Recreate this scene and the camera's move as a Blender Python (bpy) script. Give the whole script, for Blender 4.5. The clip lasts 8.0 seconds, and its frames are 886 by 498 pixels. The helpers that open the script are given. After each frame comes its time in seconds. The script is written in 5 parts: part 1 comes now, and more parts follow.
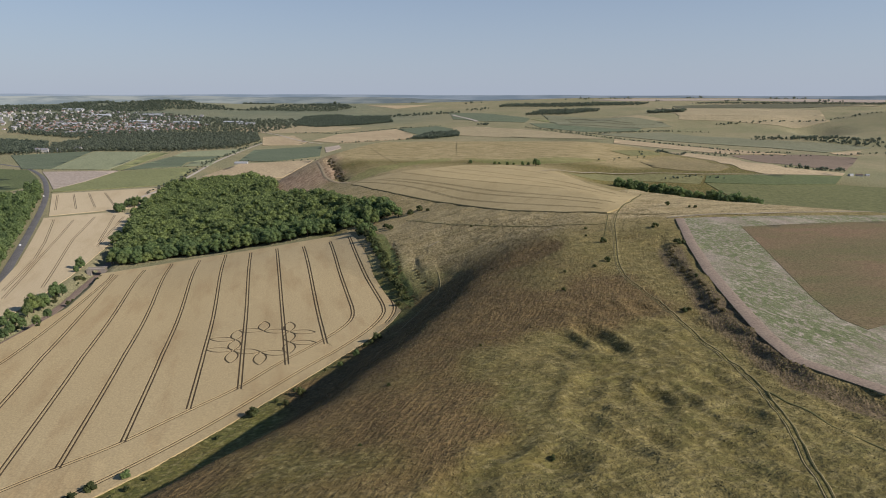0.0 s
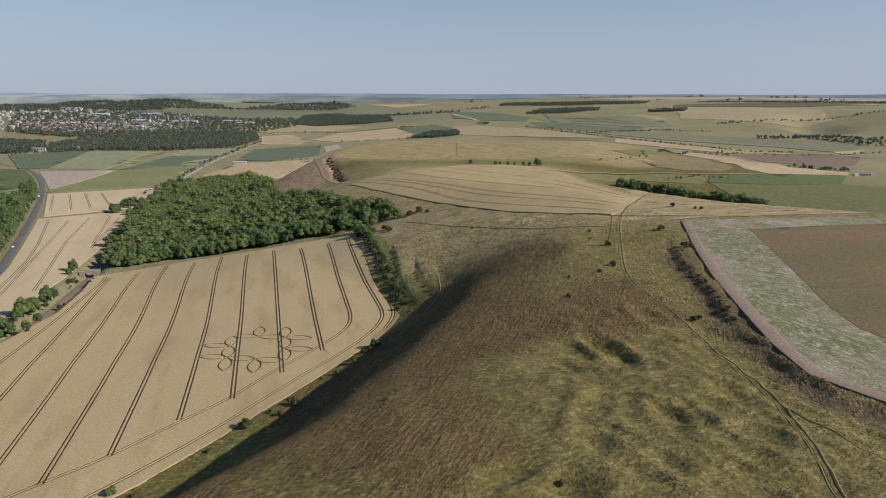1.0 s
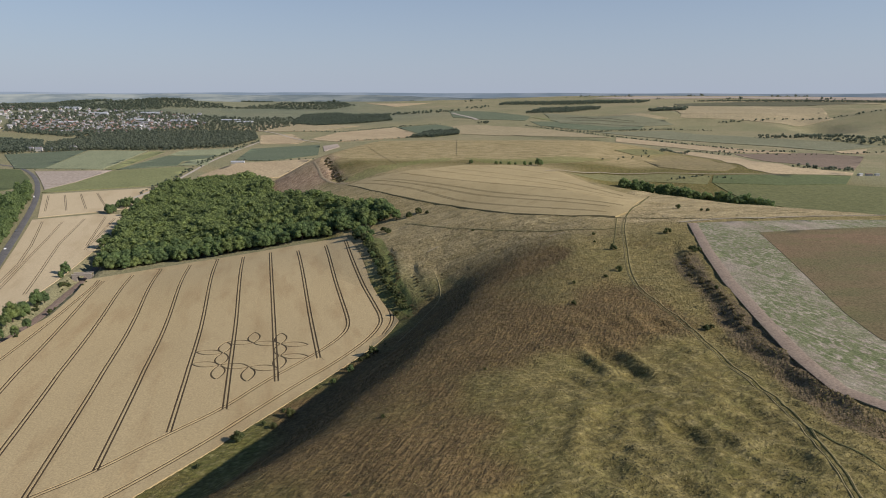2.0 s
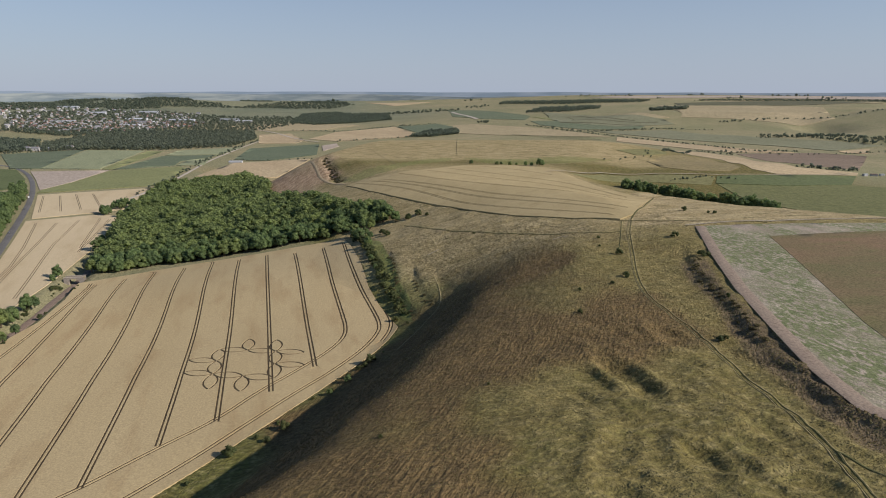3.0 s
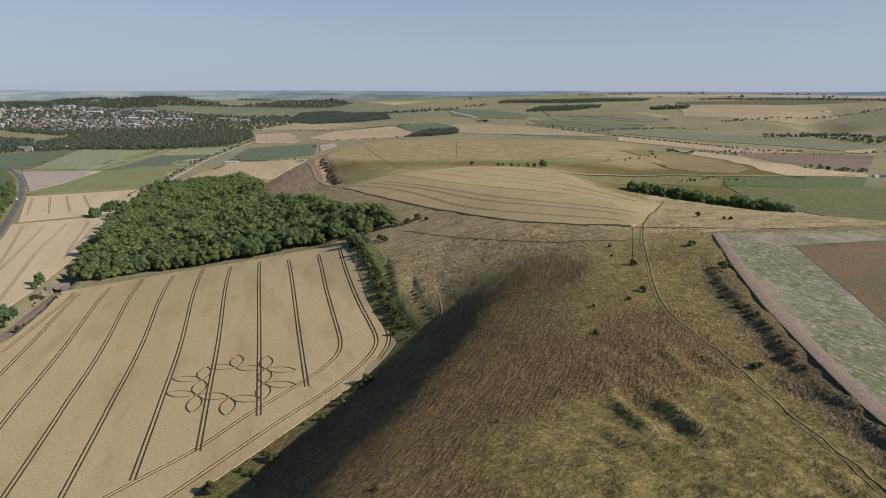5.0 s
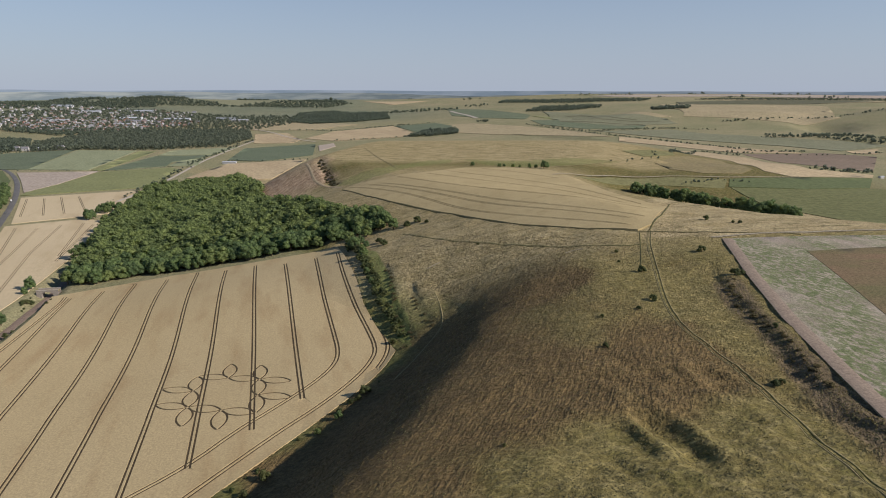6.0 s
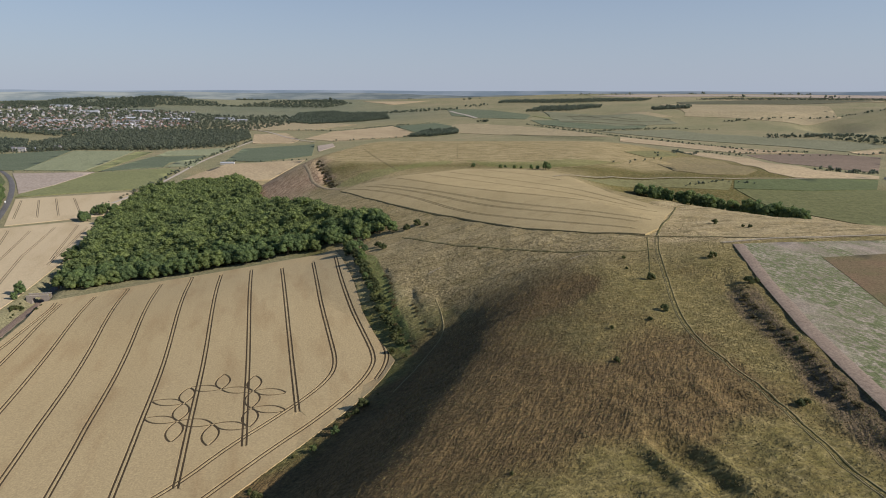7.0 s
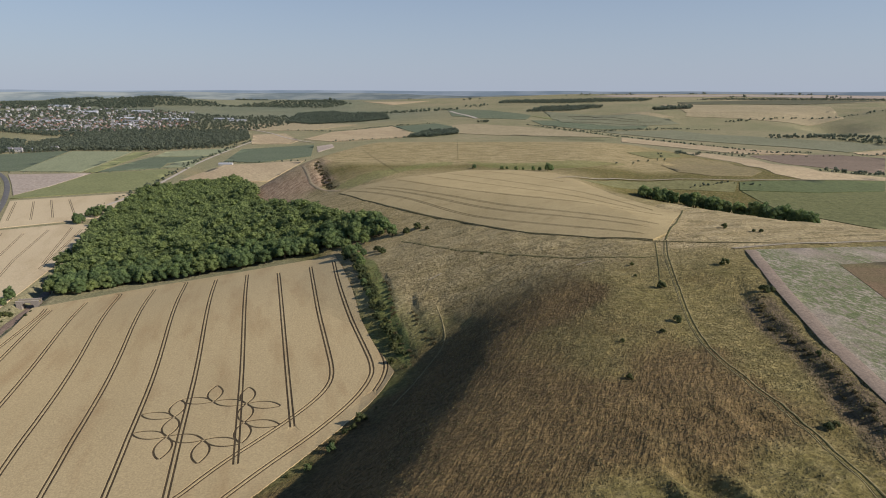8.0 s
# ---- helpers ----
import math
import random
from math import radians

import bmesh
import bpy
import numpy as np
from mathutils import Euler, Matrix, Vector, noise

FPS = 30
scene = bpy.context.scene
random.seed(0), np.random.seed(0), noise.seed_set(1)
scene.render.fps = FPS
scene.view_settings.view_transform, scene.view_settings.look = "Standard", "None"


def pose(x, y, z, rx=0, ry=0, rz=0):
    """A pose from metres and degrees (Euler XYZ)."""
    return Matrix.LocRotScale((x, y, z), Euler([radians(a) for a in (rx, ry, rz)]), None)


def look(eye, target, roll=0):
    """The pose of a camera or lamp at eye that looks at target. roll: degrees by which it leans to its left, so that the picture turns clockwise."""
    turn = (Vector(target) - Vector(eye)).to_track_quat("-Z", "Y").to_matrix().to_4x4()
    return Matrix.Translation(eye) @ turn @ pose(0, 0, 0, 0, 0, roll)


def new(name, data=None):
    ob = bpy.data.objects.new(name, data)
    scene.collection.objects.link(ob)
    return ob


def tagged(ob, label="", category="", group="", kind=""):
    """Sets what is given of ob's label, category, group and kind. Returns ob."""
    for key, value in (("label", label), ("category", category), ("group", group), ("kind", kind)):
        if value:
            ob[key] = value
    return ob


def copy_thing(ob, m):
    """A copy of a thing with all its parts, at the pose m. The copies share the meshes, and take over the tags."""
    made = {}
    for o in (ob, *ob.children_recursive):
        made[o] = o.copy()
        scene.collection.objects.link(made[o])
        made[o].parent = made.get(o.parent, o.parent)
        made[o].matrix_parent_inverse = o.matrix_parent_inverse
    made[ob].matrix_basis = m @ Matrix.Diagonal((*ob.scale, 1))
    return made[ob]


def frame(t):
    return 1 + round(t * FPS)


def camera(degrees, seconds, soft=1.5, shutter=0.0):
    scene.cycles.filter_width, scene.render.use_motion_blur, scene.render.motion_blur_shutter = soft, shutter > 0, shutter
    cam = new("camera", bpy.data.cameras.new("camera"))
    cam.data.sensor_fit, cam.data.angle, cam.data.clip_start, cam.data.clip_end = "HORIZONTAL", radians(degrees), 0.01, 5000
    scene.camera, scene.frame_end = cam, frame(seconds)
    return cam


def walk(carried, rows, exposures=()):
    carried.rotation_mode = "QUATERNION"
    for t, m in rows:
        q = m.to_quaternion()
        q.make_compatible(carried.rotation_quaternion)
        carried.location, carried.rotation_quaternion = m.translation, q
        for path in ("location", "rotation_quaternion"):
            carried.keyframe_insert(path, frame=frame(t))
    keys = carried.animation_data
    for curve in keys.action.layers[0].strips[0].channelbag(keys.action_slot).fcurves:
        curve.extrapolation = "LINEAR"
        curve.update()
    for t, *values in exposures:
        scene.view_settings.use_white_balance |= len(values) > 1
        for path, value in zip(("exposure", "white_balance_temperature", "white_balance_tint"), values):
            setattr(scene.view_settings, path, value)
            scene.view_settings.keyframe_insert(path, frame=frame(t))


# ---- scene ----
# the camera: seconds, east, north, height, yaw, pitch, roll
cam = camera(69.0, 8.0, soft=1.0)
ROWS = [
    (0.0, 1.03, -40.28, 136.89, 0.095, -13.406, 0.032),
    (0.5, 1.07, -34.75, 136.87, 0.096, -13.454, 0.021),
    (1.0, 1.02, -29.14, 136.87, 0.091, -13.498, 0.012),
    (1.5, 0.92, -23.46, 136.88, 0.080, -13.540, 0.006),
    (2.0, 0.76, -17.70, 136.90, 0.065, -13.578, 0.002),
    (2.5, 0.55, -11.87, 136.93, 0.046, -13.613, -0.000),
    (3.0, 0.29, -5.97, 136.96, 0.024, -13.645, -0.001),
    (3.5, 0.00, 0.00, 137.00, 0.000, -13.673, 0.000),
    (4.0, -0.32, 6.03, 137.04, -0.025, -13.697, 0.002),
    (4.5, -0.66, 12.12, 137.09, -0.050, -13.718, 0.005),
    (5.0, -1.01, 18.27, 137.13, -0.073, -13.734, 0.009),
    (5.5, -1.37, 24.47, 137.18, -0.095, -13.747, 0.014),
    (6.0, -1.73, 30.73, 137.22, -0.115, -13.757, 0.019),
    (6.5, -2.08, 37.04, 137.26, -0.131, -13.761, 0.024),
    (7.0, -2.42, 43.39, 137.30, -0.142, -13.762, 0.029),
    (7.5, -2.74, 49.78, 137.32, -0.147, -13.759, 0.033),
    (8.0, -3.02, 56.22, 137.34, -0.147, -13.751, 0.037),
]
walk(cam, [(t, pose(x, y, z, 90 + pitch, -roll, yaw)) for t, x, y, z, yaw, pitch, roll in ROWS],
     exposures=[(0.0, -0.06, 6450, 12), (8.0, -0.06, 6450, 12)])


# ---- world, sun ----
SUN_UP, SUN_FROM = 32.0, 107.0  # degrees above the ground; clockwise from +y
world = bpy.data.worlds.new("sky")
scene.world = world
world.use_nodes = True
tree = world.node_tree
sky = tree.nodes.new("ShaderNodeTexSky")
sky.sky_type, sky.sun_disc = "NISHITA", False
sky.sun_elevation, sky.sun_rotation = radians(SUN_UP), radians(SUN_FROM)
sky.altitude, sky.air_density, sky.dust_density, sky.ozone_density = 200, 1.0, 0.3, 4.0
# milky haze low over the whole horizon
way = tree.nodes.new("ShaderNodeTexCoord")
up = tree.nodes.new("ShaderNodeSeparateXYZ")
tree.links.new(way.outputs["Generated"], up.inputs[0])
low = tree.nodes.new("ShaderNodeMapRange")
low.inputs["From Min"].default_value, low.inputs["From Max"].default_value = 0.0, 0.34
low.inputs["To Min"].default_value, low.inputs["To Max"].default_value = 0.9, 0.0
tree.links.new(up.outputs[2], low.inputs["Value"])
milk = tree.nodes.new("ShaderNodeMix")
milk.data_type = "RGBA"
milk.inputs[7].default_value = (4.3, 5.0, 6.2, 1)
tree.links.new(low.outputs[0], milk.inputs[0])
tree.links.new(sky.outputs[0], milk.inputs[6])
tree.links.new(milk.outputs[2], tree.nodes["Background"].inputs[0])
tree.nodes["Background"].inputs[1].default_value = 0.093
sun = new("sun", bpy.data.lights.new("sun", "SUN"))
sun.data.energy, sun.data.angle, sun.data.color = 5.3, radians(0.6), (1.0, 0.915, 0.825)
away = Vector((math.sin(radians(SUN_FROM)) * math.cos(radians(SUN_UP)), math.cos(radians(SUN_FROM)) * math.cos(radians(SUN_UP)), math.sin(radians(SUN_UP))))
sun.matrix_world = look(away * 500, (0, 0, 0))


# ---- materials ----
def blend(nt, fac, a, b, mode="MIX"):
    n = nt.nodes.new("ShaderNodeMix")
    n.data_type, n.blend_type = "RGBA", mode
    for i, v in ((0, fac), (6, a), (7, b)):
        if isinstance(v, (int, float)):
            n.inputs[i].default_value = v
        elif isinstance(v, tuple):
            n.inputs[i].default_value = (*v, 1)
        else:
            nt.links.new(v, n.inputs[i])
    return n.outputs[2]


def grain(nt, scale, detail=4.0, lo=0.35, hi=0.65, stretch=None, turn=0.0):
    """Noise over the ground in metres, spread to 0..1."""
    where = nt.nodes.new("ShaderNodeNewGeometry").outputs["Position"]
    if stretch:
        m = nt.nodes.new("ShaderNodeMapping")
        m.inputs["Scale"].default_value = stretch
        m.inputs["Rotation"].default_value = (0, 0, radians(turn))
        m.vector_type = "TEXTURE"
        nt.links.new(where, m.inputs[0])
        where = m.outputs[0]
    n = nt.nodes.new("ShaderNodeTexNoise")
    n.inputs["Scale"].default_value, n.inputs["Detail"].default_value = 1.0 / scale, detail
    n.inputs["Roughness"].default_value = 0.6
    nt.links.new(where, n.inputs["Vector"])
    r = nt.nodes.new("ShaderNodeMapRange")
    r.inputs["From Min"].default_value, r.inputs["From Max"].default_value = lo, hi
    nt.links.new(n.outputs["Fac"], r.inputs["Value"])
    return r.outputs[0]


def shader(name, rough=0.9, spec=0.2):
    m = bpy.data.materials.new(name)
    m.use_nodes = True
    b = m.node_tree.nodes["Principled BSDF"]
    b.inputs["Roughness"].default_value, b.inputs["Specular IOR Level"].default_value = rough, spec
    return m, m.node_tree, b


def bumped(nt, b, height, strength, distance):
    n = nt.nodes.new("ShaderNodeBump")
    n.inputs["Strength"].default_value, n.inputs["Distance"].default_value = strength, distance
    nt.links.new(height, n.inputs["Height"])
    nt.links.new(n.outputs[0], b.inputs["Normal"])


def earth(name, a, b, c, big=40.0, small=2.0, rough=0.95, bump=0.4, stretch=None, turn=0.0, fine=0.35):
    """A soil, crop or turf: two colours in broad patches, a third in small ones, and a fine light and dark grain."""
    m, nt, p = shader(name, rough)
    col = blend(nt, grain(nt, big, 5.0, stretch=stretch, turn=turn), a, b)
    col = blend(nt, grain(nt, big * 0.22, 5.0, 0.5, 0.75, stretch=stretch, turn=turn), col, c)
    g = grain(nt, small, 4.0, 0.25, 0.75)
    shade = blend(nt, g, (1 - fine,) * 3, (1 + fine,) * 3)
    col = blend(nt, 1.0, col, shade, "MULTIPLY")
    nt.links.new(col, p.inputs["Base Color"])
    bumped(nt, p, g, bump, small * 0.4)
    return m


def plain(name, col, rough=0.7, vary=0.15, scale=1.0, metal=0.0):
    m, nt, p = shader(name, rough, 0.3)
    p.inputs["Metallic"].default_value = metal
    dark = tuple(v * (1 - vary) for v in col)
    light = tuple(min(v * (1 + vary), 0.9) for v in col)
    c = blend(nt, grain(nt, scale, 5.0), dark, light)
    info = nt.nodes.new("ShaderNodeObjectInfo")
    c = blend(nt, 1.0, c, blend(nt, info.outputs["Random"], (1 - vary,) * 3, (1 + vary,) * 3), "MULTIPLY")
    nt.links.new(c, p.inputs["Base Color"])
    return m


def leaves(name, dark, light, odd):
    """Foliage: each clump and each tree a little different."""
    m, nt, p = shader(name, 0.65, 0.25)
    island = nt.nodes.new("ShaderNodeNewGeometry").outputs["Random Per Island"]
    info = nt.nodes.new("ShaderNodeObjectInfo")
    c = blend(nt, island, dark, light)
    r = nt.nodes.new("ShaderNodeMapRange")
    r.inputs["From Min"].default_value, r.inputs["From Max"].default_value = 0.55, 1.0
    nt.links.new(info.outputs["Random"], r.inputs["Value"])
    c = blend(nt, r.outputs[0], c, blend(nt, island, tuple(v * 0.8 for v in odd), odd))
    c = blend(nt, 1.0, c, blend(nt, grain(nt, 9.0, 2.0, 0.38, 0.62), (0.72, 0.76, 0.80), (1.28, 1.26, 1.18)), "MULTIPLY")
    nt.links.new(c, p.inputs["Base Color"])
    c = blend(nt, grain(nt, 30.0, 2.0, 0.42, 0.62), c, blend(nt, 0.45, c, tuple(v * 1.05 for v in odd)))
    thin = nt.nodes.new("ShaderNodeBsdfTranslucent")
    nt.links.new(c, thin.inputs["Color"])
    both = nt.nodes.new("ShaderNodeMixShader")
    both.inputs[0].default_value = 0.58
    nt.links.new(p.outputs[0], both.inputs[1])
    nt.links.new(thin.outputs[0], both.inputs[2])
    nt.links.new(both.outputs[0], nt.nodes["Material Output"].inputs[0])
    return m


def weedy_chalk():
    """Pale chalky tilth with drifts of green weed along the drill rows."""
    m, nt, p = shader("weedy_chalk_tilth", 0.95)
    soil = blend(nt, grain(nt, 14, 5.0), (0.275, 0.226, 0.17), (0.41, 0.348, 0.27))
    weed = blend(nt, grain(nt, 5, 5.0), (0.135, 0.158, 0.066), (0.20, 0.215, 0.105))
    drift = grain(nt, 30, 6.0, 0.40, 0.54, (1, 2.6, 1), 12)
    speck = grain(nt, 1.5, 6.0, 0.40, 0.52, (1, 2.4, 1), 12)
    both = nt.nodes.new("ShaderNodeMath")
    both.operation = "MULTIPLY"
    nt.links.new(drift, both.inputs[0])
    nt.links.new(speck, both.inputs[1])
    col = blend(nt, both.outputs[0], soil, weed)
    g = grain(nt, 0.9, 4.0, 0.25, 0.75)
    col = blend(nt, 1.0, col, blend(nt, g, (0.62,) * 3, (1.38,) * 3), "MULTIPLY")
    nt.links.new(col, p.inputs["Base Color"])
    bumped(nt, p, g, 0.5, 0.4)
    return m


WHEAT = earth("ripe_wheat", (0.415, 0.322, 0.172), (0.46, 0.362, 0.20), (0.35, 0.25, 0.127), 70, 0.9, bump=0.25, stretch=(1, 4.5, 1), turn=15, fine=0.22)
WHEAT_WEST = earth("bleached_wheat", (0.49, 0.395, 0.245), (0.54, 0.44, 0.28), (0.43, 0.335, 0.20), 80, 1.2, bump=0.2, stretch=(1, 4.5, 1), turn=25, fine=0.18)
WHEAT_UP = earth("thin_wheat", (0.375, 0.297, 0.15), (0.43, 0.342, 0.178), (0.33, 0.258, 0.125), 50, 1.0, bump=0.2, fine=0.22)
# trodden straw, darkened to carry the standing crop's shade over the ruts
RUT = earth("shade_dark_straw", (0.062, 0.046, 0.026), (0.09, 0.066, 0.036), (0.05, 0.037, 0.02), 20, 1.0)
CHALK = weedy_chalk()
FALLOW = earth("brown_fallow", (0.145, 0.13, 0.06), (0.215, 0.14, 0.082), (0.15, 0.14, 0.058), 40, 1.0, stretch=(2.5, 1, 1), fine=0.45)
TRACK = earth("worn_track", (0.235, 0.195, 0.09), (0.31, 0.255, 0.13), (0.185, 0.16, 0.07), 7, 0.7)
STRAW = earth("straw_stubble", (0.39, 0.30, 0.18), (0.45, 0.355, 0.215), (0.35, 0.275, 0.16), 90, 5, stretch=(1, 4, 1), turn=30)
TAN = earth("dry_pasture", (0.33, 0.275, 0.16), (0.38, 0.31, 0.185), (0.29, 0.25, 0.14), 130, 7)
PLOUGH = earth("ploughed_soil", (0.195, 0.148, 0.104), (0.225, 0.17, 0.12), (0.17, 0.13, 0.092), 80, 5, stretch=(4, 1, 1))
PALE = earth("pale_tilth", (0.37, 0.305, 0.245), (0.40, 0.335, 0.27), (0.34, 0.28, 0.22), 90, 5, stretch=(4, 1, 1))
GREEN = earth("green_crop", (0.108, 0.13, 0.054), (0.12, 0.143, 0.06), (0.098, 0.12, 0.049), 90, 5, fine=0.3)
DEEP = earth("dark_green_crop", (0.12, 0.146, 0.088), (0.135, 0.16, 0.098), (0.11, 0.135, 0.08), 90, 5, fine=0.3)
LIGHT = earth("light_green_crop", (0.24, 0.258, 0.148), (0.27, 0.287, 0.168), (0.215, 0.233, 0.13), 90, 5, fine=0.3, stretch=(1, 5, 1), turn=20)
OLIVE = earth("olive_pasture", (0.195, 0.205, 0.09), (0.22, 0.23, 0.10), (0.175, 0.185, 0.08), 90, 5, fine=0.3)
ASPHALT = earth("asphalt", (0.13, 0.125, 0.12), (0.16, 0.155, 0.15), (0.11, 0.105, 0.10), 20, 1.0, 0.85)
BALLAST = earth("railway_ballast", (0.24, 0.18, 0.135), (0.29, 0.22, 0.17), (0.18, 0.135, 0.10), 8, 0.6)
BARK = plain("bark", (0.10, 0.075, 0.05), 0.9, 0.3, 0.4)
BROADLEAF = leaves("broad_leaves", (0.142, 0.208, 0.088), (0.222, 0.292, 0.122), (0.27, 0.325, 0.124))
HAWTHORN = leaves("hawthorn_leaves", (0.08, 0.10, 0.042), (0.14, 0.162, 0.068), (0.155, 0.165, 0.068))
# far foliage, paler and bluer: distance haze put into the leaf colour
HAZE_LEAF = leaves("hazed_far_leaves", (0.135, 0.168, 0.122), (0.20, 0.232, 0.168), (0.205, 0.232, 0.165))

BRICK = plain("old_brick", (0.30, 0.17, 0.12), 0.9, 0.2, 0.5)
BRIDGE_BRICK = plain("weathered_brick", (0.30, 0.26, 0.22), 0.9, 0.2, 0.5)
STONE = plain("pale_stone", (0.42, 0.38, 0.32), 0.9, 0.15, 0.5)
TILE = plain("clay_tiles", (0.20, 0.13, 0.105), 0.85, 0.25, 1.5)
SLATE = plain("grey_slate", (0.24, 0.24, 0.25), 0.7, 0.2, 1.5)
RENDER_WALL = plain("white_render", (0.44, 0.43, 0.41), 0.85, 0.1, 2.0)
METAL = plain("pale_sheet_metal", (0.44, 0.46, 0.48), 0.5, 0.1, 6.0)
GLASS = plain("dark_window", (0.03, 0.035, 0.04), 0.15, 0.1, 1.0)
STEEL = plain("rail_steel", (0.22, 0.17, 0.14), 0.5, 0.2, 1.0, 0.8)
WHITE_PAINT = plain("white_paint", (0.75, 0.75, 0.75), 0.35, 0.03, 1.0)
GREY_PAINT = plain("grey_paint", (0.12, 0.13, 0.14), 0.35, 0.05, 1.0)
TYRE = plain("tyre", (0.03, 0.03, 0.03), 0.9, 0.1, 0.3)
TRACK_PALE = earth("trodden_chalk", (0.31, 0.27, 0.19), (0.36, 0.31, 0.22), (0.26, 0.23, 0.15), 12, 1.0)
TRACK_TAN = earth("trodden_tan", (0.36, 0.28, 0.17), (0.42, 0.33, 0.205), (0.30, 0.23, 0.135), 8, 1.0)
CHALKY = earth("chalk_lane", (0.42, 0.37, 0.30), (0.48, 0.43, 0.36), (0.34, 0.29, 0.22), 15, 1.0)
OLIVE_BANK = earth("rough_bank", (0.07, 0.068, 0.028), (0.10, 0.088, 0.04), (0.055, 0.055, 0.022), 8, 0.8)
TUSSOCK = leaves("tussock", (0.20, 0.17, 0.07), (0.36, 0.305, 0.145), (0.27, 0.235, 0.10))
HERBAGE = leaves("herbage", (0.15, 0.11, 0.052), (0.25, 0.18, 0.09), (0.22, 0.17, 0.08))
BRAMBLE = leaves("bramble_leaves", (0.115, 0.10, 0.05), (0.195, 0.165, 0.082), (0.20, 0.165, 0.085))
BARE = earth("bare_margin", (0.265, 0.203, 0.153), (0.30, 0.235, 0.176), (0.225, 0.172, 0.125), 8, 0.9, fine=0.3, bump=0.3)
# horizon haze put into the far hills' colour, which glows
RIM, nt_, p_ = shader("hazy_glowing_hills", 1.0, 0.0)
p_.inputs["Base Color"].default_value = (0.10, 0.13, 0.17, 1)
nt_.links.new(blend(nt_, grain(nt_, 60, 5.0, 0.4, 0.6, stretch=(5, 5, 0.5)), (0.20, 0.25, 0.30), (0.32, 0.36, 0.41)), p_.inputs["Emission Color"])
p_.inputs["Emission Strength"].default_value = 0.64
# woods of the nearer ridge, with distance haze put into their blue-green
RIM_NEAR, nt_, p_ = shader("hazed_wooded_ridge", 1.0, 0.0)
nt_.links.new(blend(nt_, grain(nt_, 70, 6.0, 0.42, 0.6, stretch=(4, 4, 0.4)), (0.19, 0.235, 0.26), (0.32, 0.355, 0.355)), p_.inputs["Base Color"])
LIGHT_DULL = earth("grey_green_pasture", (0.195, 0.196, 0.118), (0.222, 0.22, 0.134), (0.175, 0.18, 0.104), 80, 6, fine=0.3)
MEADOW = earth("meadow_grass", (0.138, 0.143, 0.058), (0.152, 0.156, 0.064), (0.125, 0.132, 0.052), 90, 5, fine=0.3)
OLIVE_DRY = earth("dull_pasture", (0.16, 0.155, 0.065), (0.19, 0.18, 0.08), (0.14, 0.135, 0.055), 60, 4)
TAN_DULL = earth("brown_pasture", (0.21, 0.175, 0.085), (0.25, 0.20, 0.10), (0.18, 0.155, 0.07), 60, 4)
OLIVE_BANK_FAR = earth("dark_heath", (0.105, 0.105, 0.06), (0.135, 0.13, 0.075), (0.09, 0.095, 0.052), 60, 8)
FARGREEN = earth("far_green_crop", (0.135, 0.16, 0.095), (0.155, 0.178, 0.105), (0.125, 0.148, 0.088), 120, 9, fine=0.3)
WORN = earth("worn_rut", (0.085, 0.085, 0.032), (0.12, 0.112, 0.044), (0.075, 0.078, 0.028), 9, 0.7)

# ---- the lie of the land ----
def blurred(a, sigma):
    """A table smoothed along its first axis."""
    r = int(3 * sigma) + 1
    k = np.exp(-0.5 * (np.arange(-r, r + 1) / sigma) ** 2)
    k /= k.sum()
    b = np.concatenate([np.repeat(a[:1], r, 0), a, np.repeat(a[-1:], r, 0)])
    return sum(k[i] * b[i:i + len(a)] for i in range(2 * r + 1))


def step(a, b, v):
    u = np.clip((v - a) / (b - a), 0, 1)
    return u * u * (3 - 2 * u)


# sections through the down, south to north: y, foot of the scarp (x, z), its crest (x, z), east edge (x, z), east foot (x, z)
SECTIONS = np.array([
    (-700, -700, -16, -350, 46, 700, 56, 1000, 30),
    (0, -310, -13, -60, 49, 560, 57, 860, 28),
    (157, -158, -7, 50, 50, 480, 58, 780, 26),
    (270, -61, -1, 88, 52, 380, 60, 650, 24)])
SECTIONS = np.concatenate([SECTIONS, [
    (330, -34, 2, 92, 52, 340, 61, 600, 22),
    (358, -20, 3, 96, 53, 320, 61, 570, 21),
    (388, -32, 6, 100, 54, 295, 60, 500, 20),
    (430, -88, 10, 130, 57, 258, 57, 450, 20),
    (490, -112, 10, 132, 57, 205, 53, 380, 22),
    (555, -100, 7, 95, 56, 160, 52, 320, 22),
    (610, -150, 9, 30, 53, 138, 52, 265, 22)]])
SECTIONS = np.concatenate([SECTIONS, [
    (650, -195, 7, 5, 51, 126, 51, 230, 22),
    (705, -215, 4, -25, 49, 128, 50, 212, 24),
    (785, -226, -2, -60, 45, 120, 48, 235, 36),
    (830, -246, -2, -92, 48, 128, 48, 270, 38),
    (900, -290, -3, -165, 52, 150, 50, 330, 40),
    (1080, -225, -8, -105, 60, 220, 61, 540, 22)]])
SECTIONS = np.concatenate([SECTIONS, [
    (1200, -205, -10, -60, 50, 260, 50, 580, 12),
    (1400, -190, -10, 20, 26, 280, 26, 600, 4),
    (1700, -240, -10, 60, 2, 300, 2, 600, 0)]])
YS = np.arange(-700.0, 1701.0, 5.0)
FINE = blurred(np.stack([np.interp(YS, SECTIONS[:, 0], SECTIONS[:, i]) for i in range(1, 9)], 1), 5.0)

